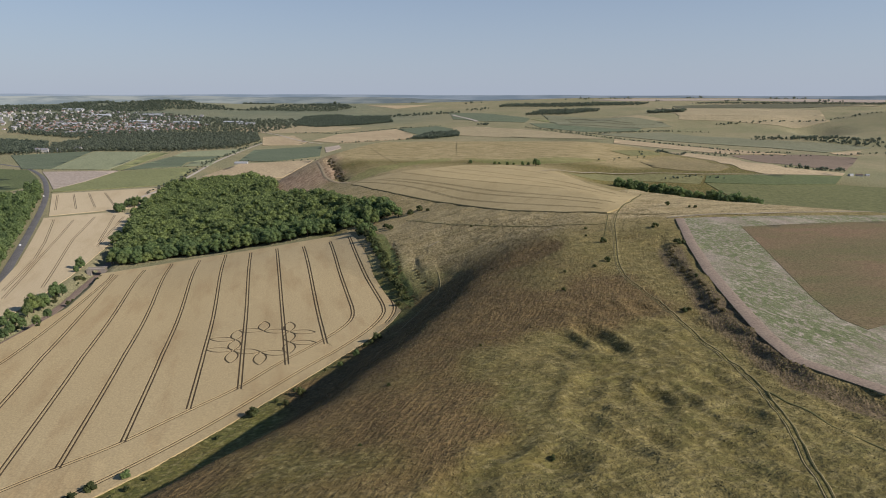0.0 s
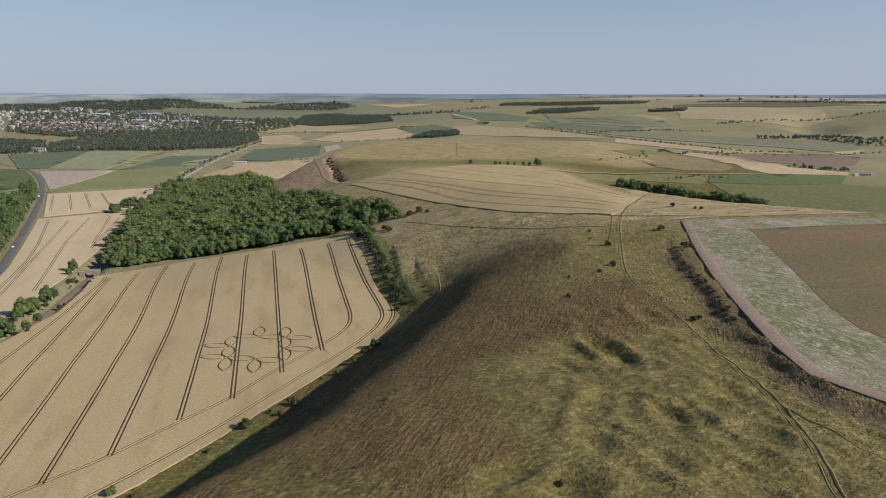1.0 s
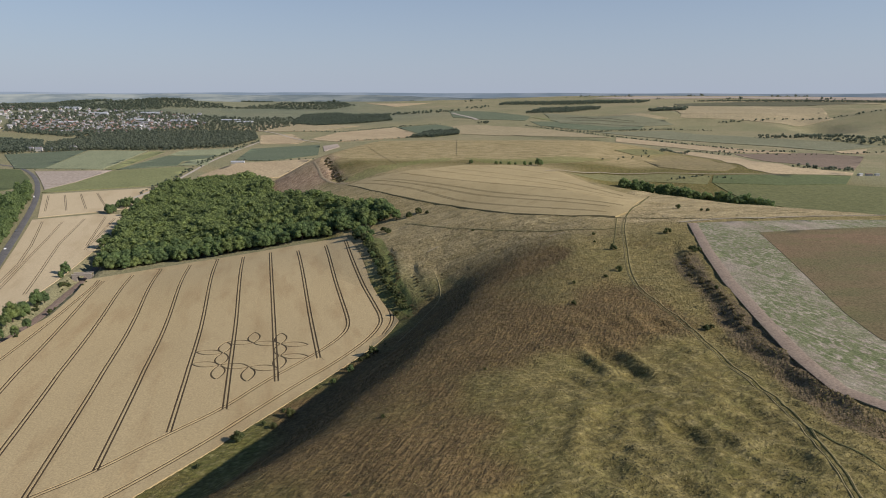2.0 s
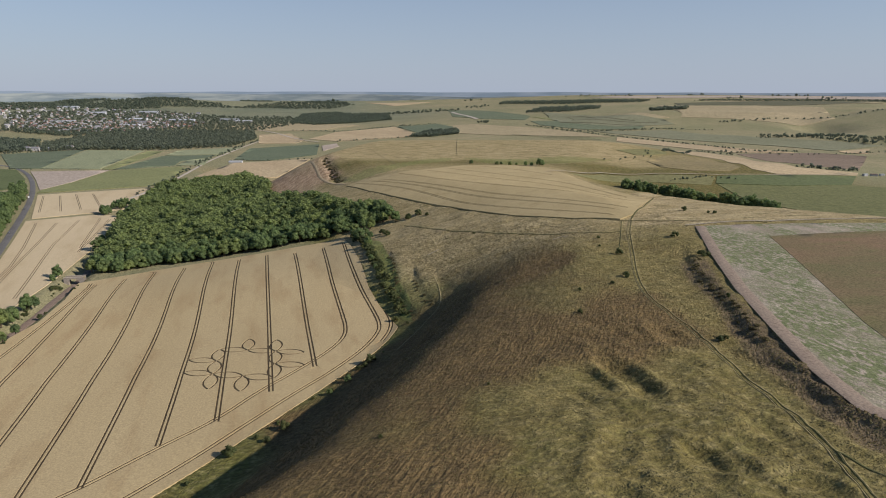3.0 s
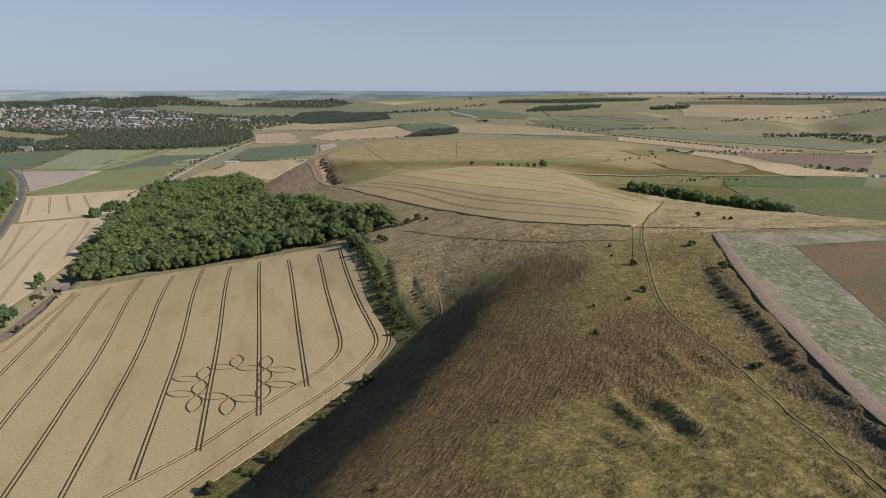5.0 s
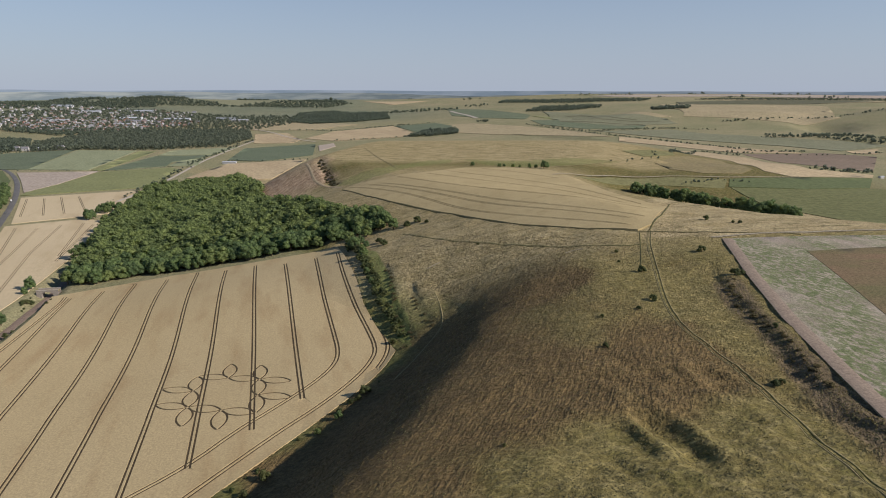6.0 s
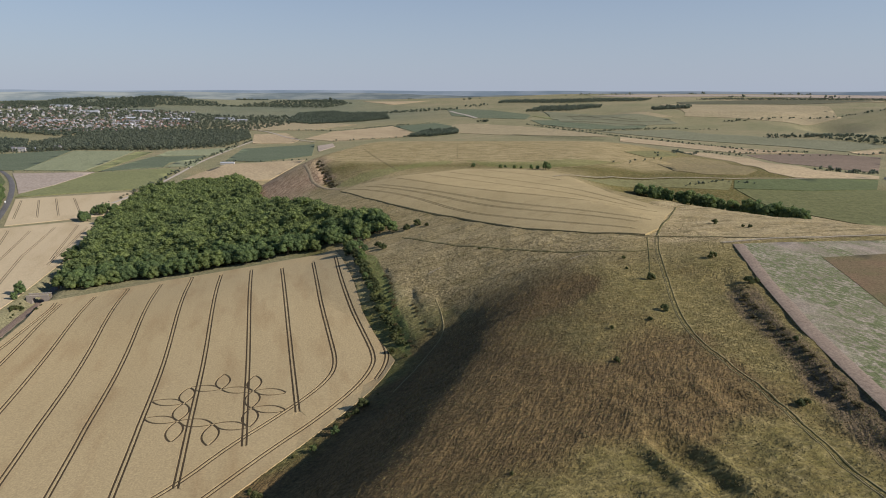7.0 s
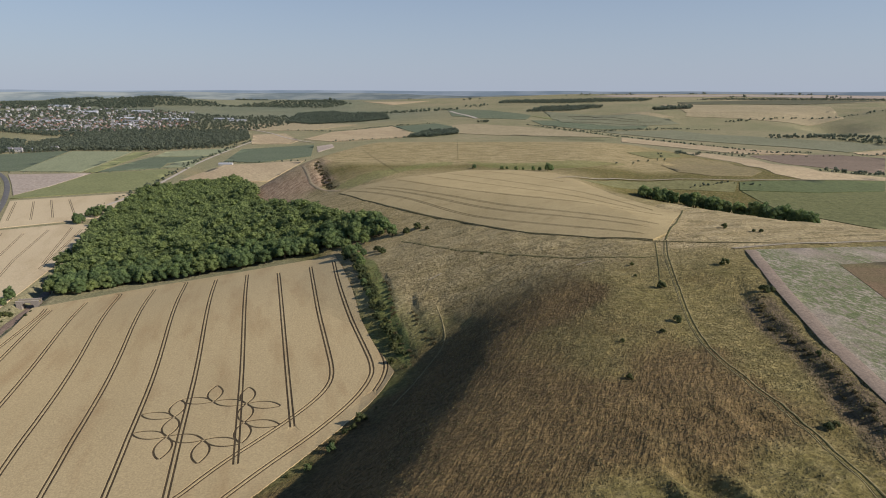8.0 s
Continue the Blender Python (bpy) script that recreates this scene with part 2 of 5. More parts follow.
# the scarp's profile from foot to crest: a sloping apron, one steep face, then a soft shoulder
def scarp_profile(y, wide):
    u = np.linspace(0, 1, 101)
    knee, tall = np.interp(y, (157, 215, 270, 340), (0.615, 0.545, 0.48, 0.41)), np.interp(y, (157, 270, 340), (0.83, 0.72, 0.59))
    rim = np.interp(y, (157, 211, 270, 340), (58, 45, 24, 28)) / wide
    apron = np.interp(y, (157, 270, 340), (0.05, 0.09, 0.235))
    w = np.clip((u - knee) / (1 - knee), 0, 1)
    return np.where(u < knee, np.interp(u, (0, rim, knee), (0, apron, tall)), tall + (1 - tall) * (1 - (1 - w) ** 2))


SCARP = np.stack([scarp_profile(y, r[2] - r[0]) for y, r in zip(YS, FINE)])
SCARP = blurred(SCARP.T, 3.4).T
SCARP = (SCARP - SCARP[:, :1]) / (SCARP[:, -1:] - SCARP[:, :1])

# the wider country: heights on a coarse net, rows south to north
NET_X = (-5200, -2500, -1200, -400, 300, 900, 2000, 5200)
NET = ((-6000, (0, -10, -12, -12, 20, 30, 40, 50)),
       (600, (0, -5, -14, -12, 20, 22, 40, 60)),
       (820, (2, -2, -12, -12, 36, 14, 35, 60)),
       (1100, (5, 0, -8, -11, 18, 6, 20, 60)),
       (1600, (10, 0, -9, -12, 0, 0, 15, 70)),
       (2200, (30, 5, -9, -10, 8, 12, 48, 80)),
       (2800, (50, 20, 0, 6, 40, 72, 76, 90)),
       (3500, (80, 55, 22, 8, 58, 88, 95, 105)),
       (4200, (105, 86, 55, 42, 78, 108, 114, 120)),
       (4700, (112, 98, 84, 80, 96, 119, 126, 128)),
       (6000, (112, 98, 84, 80, 96, 119, 126, 128)))
GX = np.arange(-5200.0, 5201.0, 50.0)
GY = np.arange(-6000.0, 6001.0, 50.0)
COARSE = np.stack([np.interp(GX, NET_X, row) for _, row in NET])
COARSE = np.stack([np.interp(GY, [y for y, _ in NET], COARSE[:, i]) for i in range(len(GX))], 1)
COARSE = blurred(blurred(COARSE, 2.4).T, 2.4).T


# spurs and hollows of the far downs: x, y, half-length, half-width, turn in degrees, height
SPURS = [(1270, 2190, 125, 72, 78, -34), (1680, 2280, 330, 190, 80, 36), (1400, 2450, 200, 80, 15, -16), (1150, 2500, 420, 130, -15, 14), (760, 2560, 260, 90, 20, 10), (520, 2640, 200, 80, -20, -12),
         (2100, 2900, 500, 160, 10, 20), (1000, 1850, 300, 90, -20, 7), (-300, 3300, 400, 160, 0, 12), (-1800, 4150, 420, 200, 0, 30), (-1050, 4250, 500, 150, 5, 20), (1500, 1900, 300, 100, 30, 12)]


def country(x, y):
    u = np.clip((x - GX[0]) / 50.0, 0, len(GX) - 1.001)
    v = np.clip((y - GY[0]) / 50.0, 0, len(GY) - 1.001)
    i, j = u.astype(int), v.astype(int)
    u, v = u - i, v - j
    return ((COARSE[j, i] * (1 - u) + COARSE[j, i + 1] * u) * (1 - v)
            + (COARSE[j + 1, i] * (1 - u) + COARSE[j + 1, i + 1] * u) * v)


def height(x, y):
    """The ground's height, without its small roughness."""
    x, y = np.asarray(x, float), np.asarray(y, float)
    base = country(x, y)
    xf, zf, xc, zc, xr, zr, xv, zv = (np.interp(y, YS, FINE[:, i]) for i in range(8))
    slope = zf - np.interp(y, (300, 500), (0.06, 0.145)) * (xf - x)
    floor = np.maximum(slope, -12) + 3.0 * np.log1p(np.exp(-np.abs(slope + 12) / 3.0))
    left = floor + (base + 12) * step(120, 420, xf - x)
    u = np.clip((x - xf) / (xc - xf), 0, 1)
    rounded = np.interp(y, (445, 620, 800), (1.6, 1.5, 1.35))
    gentle = 1 - (1 - u ** 1.2) ** rounded
    bend = np.interp(y, (345, 398, 760, 900), (0.0, 1.0, 1.0, 0.5))  # steep-footed scarp in the south, gentle bowl in the north
    k, n = np.clip((y - YS[0]) / 5.0, 0, len(YS) - 1.001), u * 99.999
    k0, n0 = k.astype(int), n.astype(int)
    k, n = k - k0, n - n0
    scarp = (SCARP[k0, n0] * (1 - n) + SCARP[k0, n0 + 1] * n) * (1 - k) + (SCARP[k0 + 1, n0] * (1 - n) + SCARP[k0 + 1, n0 + 1] * n) * k
    scarp = np.where(y > 600, 1 - (1 - u ** 1.35) ** 1.9, scarp)
    up = zf + (zc - zf) * (scarp * (1 - bend) + gentle * bend)
    top = zc + (zr - zc) * (1 - np.clip((xr - x) / (xr - xc), 0, 1) ** 3)
    down = zr + (zv - zr) * step(0, 1, (x - xr) / (xv - xr))
    hill = np.where(x < xf, left, np.where(x < xc, up, np.where(x < xr, top, down)))
    hill = hill + (base - hill) * step(0, 300, x - xv)
    z = hill + (base - hill) * step(1350, 1650, y)
    for cx, cy, a, b, turn, tall in SPURS:
        c, s = math.cos(radians(turn)), math.sin(radians(turn))
        u, v = ((x - cx) * c + (y - cy) * s) / a, ((y - cy) * c - (x - cx) * s) / b
        z = z + tall * np.exp(-u * u - v * v)
    return z



# ---- small relief of the down ----
def lattice(i, j, seed):
    h = (i * 374761393 + j * 668265263 + seed * 974634777) & 0xFFFFFFFF
    h = ((h ^ (h >> 13)) * 1274126177) & 0xFFFFFFFF
    return ((h ^ (h >> 16)) & 0xFFFF) / 65535.0


def rolling(x, y, size, seed):
    """Smooth noise, -1 to 1, with lumps of that size."""
    u, v = x / size, y / size
    i, j = np.floor(u).astype(np.int64), np.floor(v).astype(np.int64)
    u, v = u - i, v - j
    u, v = u * u * (3 - 2 * u), v * v * (3 - 2 * v)
    a = lattice(i, j, seed) * (1 - u) + lattice(i + 1, j, seed) * u
    b = lattice(i, j + 1, seed) * (1 - u) + lattice(i + 1, j + 1, seed) * u
    return (a * (1 - v) + b * v) * 2 - 1


def along(x, y, line):
    """Distance to a polyline, and the signed side (positive to the right of its run)."""
    best = np.full(np.shape(x), 1e9)
    side = np.zeros(np.shape(x))
    for (ax, ay), (bx, by) in zip(line[:-1], line[1:]):
        dx, dy = bx - ax, by - ay
        k = np.clip(((x - ax) * dx + (y - ay) * dy) / (dx * dx + dy * dy), 0, 1)
        d = np.hypot(x - ax - k * dx, y - ay - k * dy)
        s = np.sign((x - ax) * dy - (y - ay) * dx)
        near = d < best
        best, side = np.where(near, d, best), np.where(near, s, side)
    return best, side


def inside(x, y, ring):
    hit = np.zeros(np.shape(x), bool)
    for (ax, ay), (bx, by) in zip(ring, ring[1:] + ring[:1]):
        if ay != by:
            hit ^= ((ay > y) != (by > y)) & (x < (bx - ax) * (y - ay) / (by - ay) + ax)
    return hit


# ---- plan ----
WEST_WHEAT_A = [(-602, 943), (-556, 967), (-454, 1021), (-407, 838), (-435, 805), (-497, 759)]
WEST_WHEAT_B = [(-494, 743), (-427, 788), (-399, 776), (-352, 649), (-323, 531), (-311, 478), (-298, 407), (-292, 361), (-355, 455), (-379, 514), (-418, 593), (-464, 684)]
WEST_GREEN = [(-900, 1267), (-831, 1250), (-726, 1111), (-680, 1026), (-688, 952)]
WEST_PLOUGH = [(-786, 1222), (-649, 1246), (-628, 1083), (-627, 989), (-709, 1112)]
WEST_OLIVE = [(-625, 989), (-624, 1076), (-642, 1237), (-540, 1314), (-510, 1283), (-464, 1047), (-614, 960)]
WEST_DARK = [(-1072, 1565), (-943, 1705), (-799, 1271), (-855, 1269)]
WEST_PALE = [(-797, 1271), (-929, 1688), (-774, 1678), (-678, 1266)]
WEST_MID = [(-673, 1266), (-761, 1662), (-720, 1664), (-649, 1257)]
WEST_PALE2 = [(-668, 1554), (-690, 1682), (-551, 1796), (-547, 1589)]
WEST_DARK2 = [(-647, 1257), (-669, 1539), (-545, 1574), (-552, 1501), (-580, 1419), (-558, 1335)]
WEST_LIGHT = [(-555, 1335), (-571, 1445), (-538, 1501), (-502, 1350)]
WEST_EMERALD = [(-474, 1462), (-525, 1758), (-360, 1885), (-306, 1563), (-394, 1438)]
WEST_STUBBLE = [(-449, 1155), (-450, 1387), (-303, 1473), (-298, 1152), (-374, 1126)]
FAR_STUBBLE_A = [(-642, 2275), (-543, 2323), (-436, 2050), (-438, 1936), (-545, 1918)]
FAR_STUBBLE_B = [(-433, 2097), (-388, 2378), (-190, 2538), (-93, 2223), (-121, 2094), (-326, 1987)]
FAR_GREEN = [(-184, 2535), (-24, 2592), (52, 2418), (-80, 2241)]
FAR_PALE = [(-915, 2709), (-574, 2910), (-343, 2692), (-484, 2444), (-724, 2456)]
FAR_TAN_A = [(998, 3075), (1324, 2966), (1489, 2572), (1325, 2469), (919, 2544)]
FAR_TAN_B = [(-531, 4526), (-80, 4460), (-314, 4224)]
FAR_TAN_C = [(507, 2710), (774, 2579), (853, 2477), (580, 2413)]
FAR_TAN_D = [(1398, 3642), (1915, 3492), (1882, 2802), (1564, 2934)]
FAR_OLIVE_A = [(-1481, 4121), (-1194, 4846), (-824, 4221), (-1188, 3966)]
FAR_OLIVE_B = [(371, 2752), (700, 2549), (554, 2492)]
SET_ASIDE = [(154, 379), (138, 315), (126, 259), (119, 214), (114, 179), (113, 154), (120, 141), (127, 129)]
EAST_PLOUGH = [(655, 1444), (853, 1480), (908, 1383), (649, 1001), (596, 1005), (578, 1047)]
EAST_TAN = [(547, 1528), (594, 1487), (616, 1347), (525, 955), (616, 950), (591, 914), (444, 852), (424, 881), (496, 1179)]
LONG_TAN = [(523, 1960), (653, 1738), (784, 1539), (802, 1479), (663, 1474), (581, 1660), (486, 1822)]
EAST_BAND = [(346, 806), (581, 899), (510, 795), (417, 765), (327, 763)]
EAST_PASTURE = [(122, 708), (195, 783), (273, 804), (343, 805), (318, 755), (228, 765), (164, 736)]
FLANK_BROWN = [(292, 922), (348, 1015), (390, 1060), (445, 1063), (413, 890), (379, 847), (326, 838), (294, 864)]
FLANK_GREEN = [(267, 1000), (325, 1051), (369, 1074), (360, 1038), (294, 977)]
PINK_TAN = [(927, 1520), (1030, 1565), (952, 1448), (911, 1464)]
FAR_GREEN2 = [(24, 3602), (237, 3208), (369, 2779), (326, 2628), (156, 2743), (44, 2961)]
FAR_GREEN3 = [(340, 2562), (572, 2453), (721, 2333), (671, 2231), (484, 2233), (357, 2392)]
SHOULDER = [(37, 2501), (121, 2512), (342, 2290), (460, 2123), (507, 1961), (351, 2015), (171, 2092), (32, 2213)]
FAR_TAN_F = [(1672, 3627), (2257, 3418), (1891, 2871), (1669, 3212)]
EAST_TRACK = [(116, 718), (196, 789), (274, 808), (346, 812), (437, 839), (586, 907)]
FLANK_LINE = [(132, 810), (176, 846), (223, 892), (245, 921)]
EAST_GREEN = [(328, 761), (415, 762), (507, 790)]
HEDGE_A = [(306, 2418), (416, 2204), (496, 2046), (584, 1860), (688, 1665), (734, 1509), (830, 1512)]
HEDGE_C = [(894, 1855), (1022, 1821), (1093, 1725), (1134, 1630)]
HEDGE_D = [(483, 2156), (633, 2218), (770, 2222)]
HEDGE_F = [(274, 769), (327, 798), (368, 789)]
LANE = [(-451, 913), (-456, 1027), (-481, 1206), (-522, 1434), (-557, 1815), (-573, 2055)]
ROAD = [(-358, 460), (-387, 518), (-429, 601), (-475, 690), (-525, 787), (-577, 884), (-630, 977), (-705, 1097), (-782, 1203), (-859, 1290), (-919, 1332), (-965, 1365)]
FORT_CLIMB = [(19, 906), (20, 936), (21, 976), (22, 1021), (23, 1071)]
FORT_SLANT = [(-116, 991), (-91, 910), (-64, 832), (-50, 790)]
WOOD_A = [(-677, 2917), (-543, 2748), (-362, 2845), (-235, 2976), (-274, 3296), (-603, 3738), (-764, 3577)]
BELT_A = [(-1028, 1632), (-950, 1705), (-741, 1715), (-595, 1834), (-601, 2103), (-698, 2402), (-1028, 2406), (-1182, 2212), (-1151, 1893)]
BELT_B = [(-1109, 1579), (-1048, 1665), (-1206, 1956), (-1426, 2051)]
UP_RING = [(-111, 734), (-77, 662), (-49, 619), (8, 548), (53, 472), (90, 429), (117, 412), (129, 425), (146, 463), (166, 504), (157, 540), (143, 593), (138, 690), (125, 774), (85, 803), (26, 804), (-3, 780), (-58, 740), (-93, 747)]
SIDE_LINE = [(-33, 531), (-2, 476), (29, 441), (66, 401), (96, 379), (111, 379)]
A_TRAM_0 = [(-587, 932), (-513, 800)]
A_TRAM_1 = [(-566, 938), (-490, 808)]
A_TRAM_2 = [(-549, 950), (-472, 822)]
A_TRAM_3 = [(-527, 956), (-456, 841)]
B_TRAM_0 = [(-475, 732), (-410, 606), (-376, 534), (-339, 435)]
B_TRAM_1 = [(-451, 732), (-406, 620), (-361, 505), (-325, 414)]
B_TRAM_2 = [(-435, 751), (-389, 620), (-344, 515), (-314, 444)]
B_TRAM_3 = [(-416, 763), (-355, 607)]
B_TRAM_4 = [(-401, 756), (-347, 589)]

# the set-aside on the plateau, and the brown plot inside it
PLOT = SET_ASIDE + [(190, 105), (330, 60), (480, 120), (420, 260), (330, 376)]

# old diggings on the down: x, y, long half-axis, short half-axis, turn in degrees, depth
HOLLOWS = [(58, 181, 14, 3.6, -75, 2.4), (62, 168, 6, 4, -30, 1.6), (82, 214, 8, 3.4, -70, 1.5), (76, 209, 6, 3, -20, 1.0), (80, 190, 4.5, 4, 0, 0.6), (63, 133, 7, 3, -88, 1.7),
           (44, 140, 9, 3.2, 60, 1.4), (86, 144, 7, 3.2, -75, 1.4), (5, 89, 9, 4.5, 70, 2.0), (29, 99, 6, 4.5, 20, 1.6), (16, 107, 7, 3.4, 30, 1.4), (41, 127, 8, 4, 75, 1.3),
           (66, 134, 7, 3.4, -60, 1.4), (83, 120, 7, 3.2, -60, 1.3), (70, 100, 8, 4, -40, 1.2), (52, 108, 7, 4, 10, 1.1)]
# the wheat below the scarp
FIELD_RING = [(-290, 486), (-268, 503), (-245, 518), (-219, 529), (-188, 534), (-158, 539), (-128, 544), (-97, 548), (-87, 546), (-78, 515), (-70, 484), (-58, 440),
              (-50, 409), (-40, 383), (-31, 362), (-26, 348), (-30, 331), (-35, 317), (-43, 302), (-60, 272), (-77, 242), (-93, 214), (-112, 184), (-135, 155),
              (-190, 90), (-262, 0), (-330, -70), (-330, 60), (-285, 200), (-266, 300), (-265, 393), (-275, 441)]
# a pale track up the end of the fort hill, and the trench beside it
GULLY = [(-114, 752), (-122, 764), (-133, 781), (-146, 802), (-160, 829), (-171, 864), (-183, 896)]
TRENCH = [(-126, 785), (-132, 795), (-140, 817), (-150, 852), (-166, 894)]
RAILWAY = [(-330, 620), (-312, 545), (-298, 492), (-290, 455), (-283, 425), (-276, 390), (-272, 350), (-274, 310), (-287, 220), (-320, 100)]
BANK = [(134, 335), (127, 303), (122, 262), (116, 226), (113, 200), (112, 178), (113, 158), (118, 143), (127, 130), (150, 114), (190, 96)]


BANK_AXIS = [(127, 312), (122, 290), (119, 271), (115.5, 237), (111, 206), (110, 185), (109, 168), (109, 152), (110, 140), (122, 122), (150, 106)]
# old lynchets at the head of the combe, and the green floor beside them
RIBS = [[(-37, 446), (-33, 420), (-29.6, 398), (-24, 378), (-16, 357)], [(-17, 403), (-14, 385), (-9, 370), (-4, 359)]]
COMBE_FLOOR = [(-70, 524), (-58, 470), (-48, 428), (-36, 390), (-26, 362), (-17, 346), (-21, 376), (-29, 401), (-37, 437), (-49, 491)]
# dry straw-coloured grass on the plateau behind the fallow
STRAW_RING = [(114, 396), (156, 384), (214, 389), (300, 398), (430, 420), (470, 560), (430, 620), (359, 657), (287, 696), (190, 570), (160, 545), (166, 504), (146, 463), (129, 425)]


def ground(x, y):
    """The ground's height with hummocks, hollows and banks."""
    x, y = np.asarray(x, float), np.asarray(y, float)
    z = height(x, y)
    xf = np.interp(y, YS, FINE[:, 0])
    on = step(0, 25, x - xf) * step(900, 700, y) * step(330, 230, x) * ~inside(x, y, PLOT) * ~inside(x, y, UP_RING) * ~inside(x, y, FIELD_RING)
    z = z - 0.5 * inside(x, y, FIELD_RING)
    z = z + on * (0.55 * rolling(x, y, 19.0, 1) + 0.28 * rolling(x, y, 7.3, 2) + 0.14 * rolling(x, y, 3.1, 3))
    u, v = x * 0.86 + y * 0.5, y * 0.86 - x * 0.5
    humps = on * step(20, 45, x) * step(250, 190, y)
    z = z + humps * (0.75 * rolling(u * 2.4, v, 13.0, 21) + 0.5 * rolling(u * 2.0, v, 6.0, 22))
    # terracettes trodden along the contours of the scarp
    u = (x - xf) / (np.interp(y, YS, FINE[:, 2]) - xf)
    trod = on * step(0.1, 0.3, u) * step(1.15, 0.8, u) * step(500, 420, y) * step(70, 130, y) * (0.6 + 0.4 * rolling(x, y, 26.0, 33))
    z = z + 0.09 * trod * np.sin(6.283 * (z / 1.35 + 0.9 * rolling(x, y, 17.0, 31) + 0.35 * rolling(x, y, 6.0, 32)))
    for cx, cy, a, b, turn, deep in HOLLOWS:
        c, s = math.cos(radians(turn)), math.sin(radians(turn))
        u, v = ((x - cx) * c + (y - cy) * s) / (a * 1.15), ((cy - y) * -c - (x - cx) * s) / (b * 1.35)
        r = np.sqrt(u * u + v * v)
        z = z - 0.8 * deep * np.exp(-(r * r * 1.1) ** 1.4) + 0.26 * deep * np.exp(-((r - 1.45) / 0.4) ** 2)
    fort = (x > -230) & (x < -90) & (y > 740) & (y < 940)
    if fort.any():
        z = z.copy()
        z[fort] -= 2.4 * step(8.0, 1.0, along(x[fort], y[fort], TRENCH)[0])
    rail = (x > -360) & (x < -240) & (y > 180) & (y < 640)
    if rail.any():
        d = along(x[rail], y[rail], RAILWAY)[0]
        z = z.copy()
        z[rail] -= 4.2 * step(10.0, 4.0, d) * step(190, 260, y[rail])
    combe = (x > -70) & (x < 30) & (y > 335) & (y < 470)
    if combe.any():
        z = z.copy()
        for line in RIBS:
            d, s = along(x[combe], y[combe], line)
            u = d * s  # runs south, so its right is west
            z[combe] += 1.2 * step(3.0, -2.5, u) * step(-15, -3, u) * step(14, 9, d) * step(350, 362, y[combe]) * step(462, 440, y[combe])
    near = (x > 40) & (x < 260) & (y > 60) & (y < 380)
    if near.any():
        d, s = along(x[near], y[near], BANK)
        u = d * s  # runs south, so its right is west
        drop = 1.6 * step(0.3, 6.3, u) * step(45, 12, u) * step(350, 320, y[near])
        z = z.copy()
        z[near] -= drop * (1 + 0.3 * rolling(x[near], y[near], 9.0, 7))
    return z


# ---- mesh helpers ----
def mesh(name, verts, faces, mats, parent=None, label="", smooth=False, slots=None):
    me = bpy.data.meshes.new(name)
    me.from_pydata(np.asarray(verts, float).tolist(), [], faces if isinstance(faces, list) else faces.tolist())
    for m in mats if isinstance(mats, (list, tuple)) else (mats,):
        me.materials.append(m)
    if slots is not None:
        me.polygons.foreach_set("material_index", np.asarray(slots, np.int32))
    if smooth:
        me.polygons.foreach_set("use_smooth", np.ones(len(me.polygons), bool))
    ob = new(name, me)
    if parent:
        ob.parent = parent
    if label:
        ob["label"] = label
    return ob


def part(name, bm, material, parent, label=""):
    me = bpy.data.meshes.new(name)
    bm.to_mesh(me)
    bm.free()
    me.materials.append(material)
    ob = new(name, me)
    ob.parent = parent
    if label:
        ob["label"] = label
    return ob


def box(bm, x0, x1, y0, y1, z0, z1):
    m = Matrix.Translation(((x0 + x1) / 2, (y0 + y1) / 2, (z0 + z1) / 2)) @ Matrix.Diagonal((x1 - x0, y1 - y0, z1 - z0, 1))
    bmesh.ops.create_cube(bm, size=1, matrix=m)


def spaced(line, gap, closed=False):
    """Points along a polyline, about that far apart, corners kept."""
    out = []
    ends = list(line) + ([line[0]] if closed else [])
    for (ax, ay), (bx, by) in zip(ends[:-1], ends[1:]):
        n = max(1, round(math.hypot(bx - ax, by - ay) / gap))
        out += [(ax + (bx - ax) * k / n, ay + (by - ay) * k / n) for k in range(n)]
    return out if closed else out + [ends[-1]]


def curved(line, rounds=2):
    """Corners cut, so that a polyline bends softly."""
    for _ in range(rounds):
        new_line = [line[0]]
        for (ax, ay), (bx, by) in zip(line[:-1], line[1:]):
            new_line += [(ax * 0.75 + bx * 0.25, ay * 0.75 + by * 0.25), (ax * 0.25 + bx * 0.75, ay * 0.25 + by * 0.75)]
        line = new_line + [line[-1]]
    return line


def offset(line, d):
    """The polyline moved d to its right."""
    p = np.array(line, float)
    t = np.gradient(p, axis=0)
    t /= np.linalg.norm(t, axis=1)[:, None] + 1e-9
    return [tuple(q) for q in p + d * np.stack([t[:, 1], -t[:, 0]], 1)]


def ribbon(name, line, width, material, label, category, lift=0.1, gap=2.0, kind="structure", surface=None):
    """A strip that lies on the ground along a line."""
    c = spaced(line, gap)
    rows = [np.array(offset(c, w * width / 2)) for w in (-1, -0.8, 0.8, 1)]
    n = len(c)
    v = np.concatenate([np.c_[r, (surface or ground)(r[:, 0], r[:, 1]) + (lift if 0 < k < 3 else lift - 0.12)] for k, r in enumerate(rows)])
    f = [(k * n + i, (k + 1) * n + i, (k + 1) * n + i + 1, k * n + i + 1) for k in range(3) for i in range(n - 1)]
    return tagged(mesh(name, v, f, material, smooth=True), label, category, kind=kind)


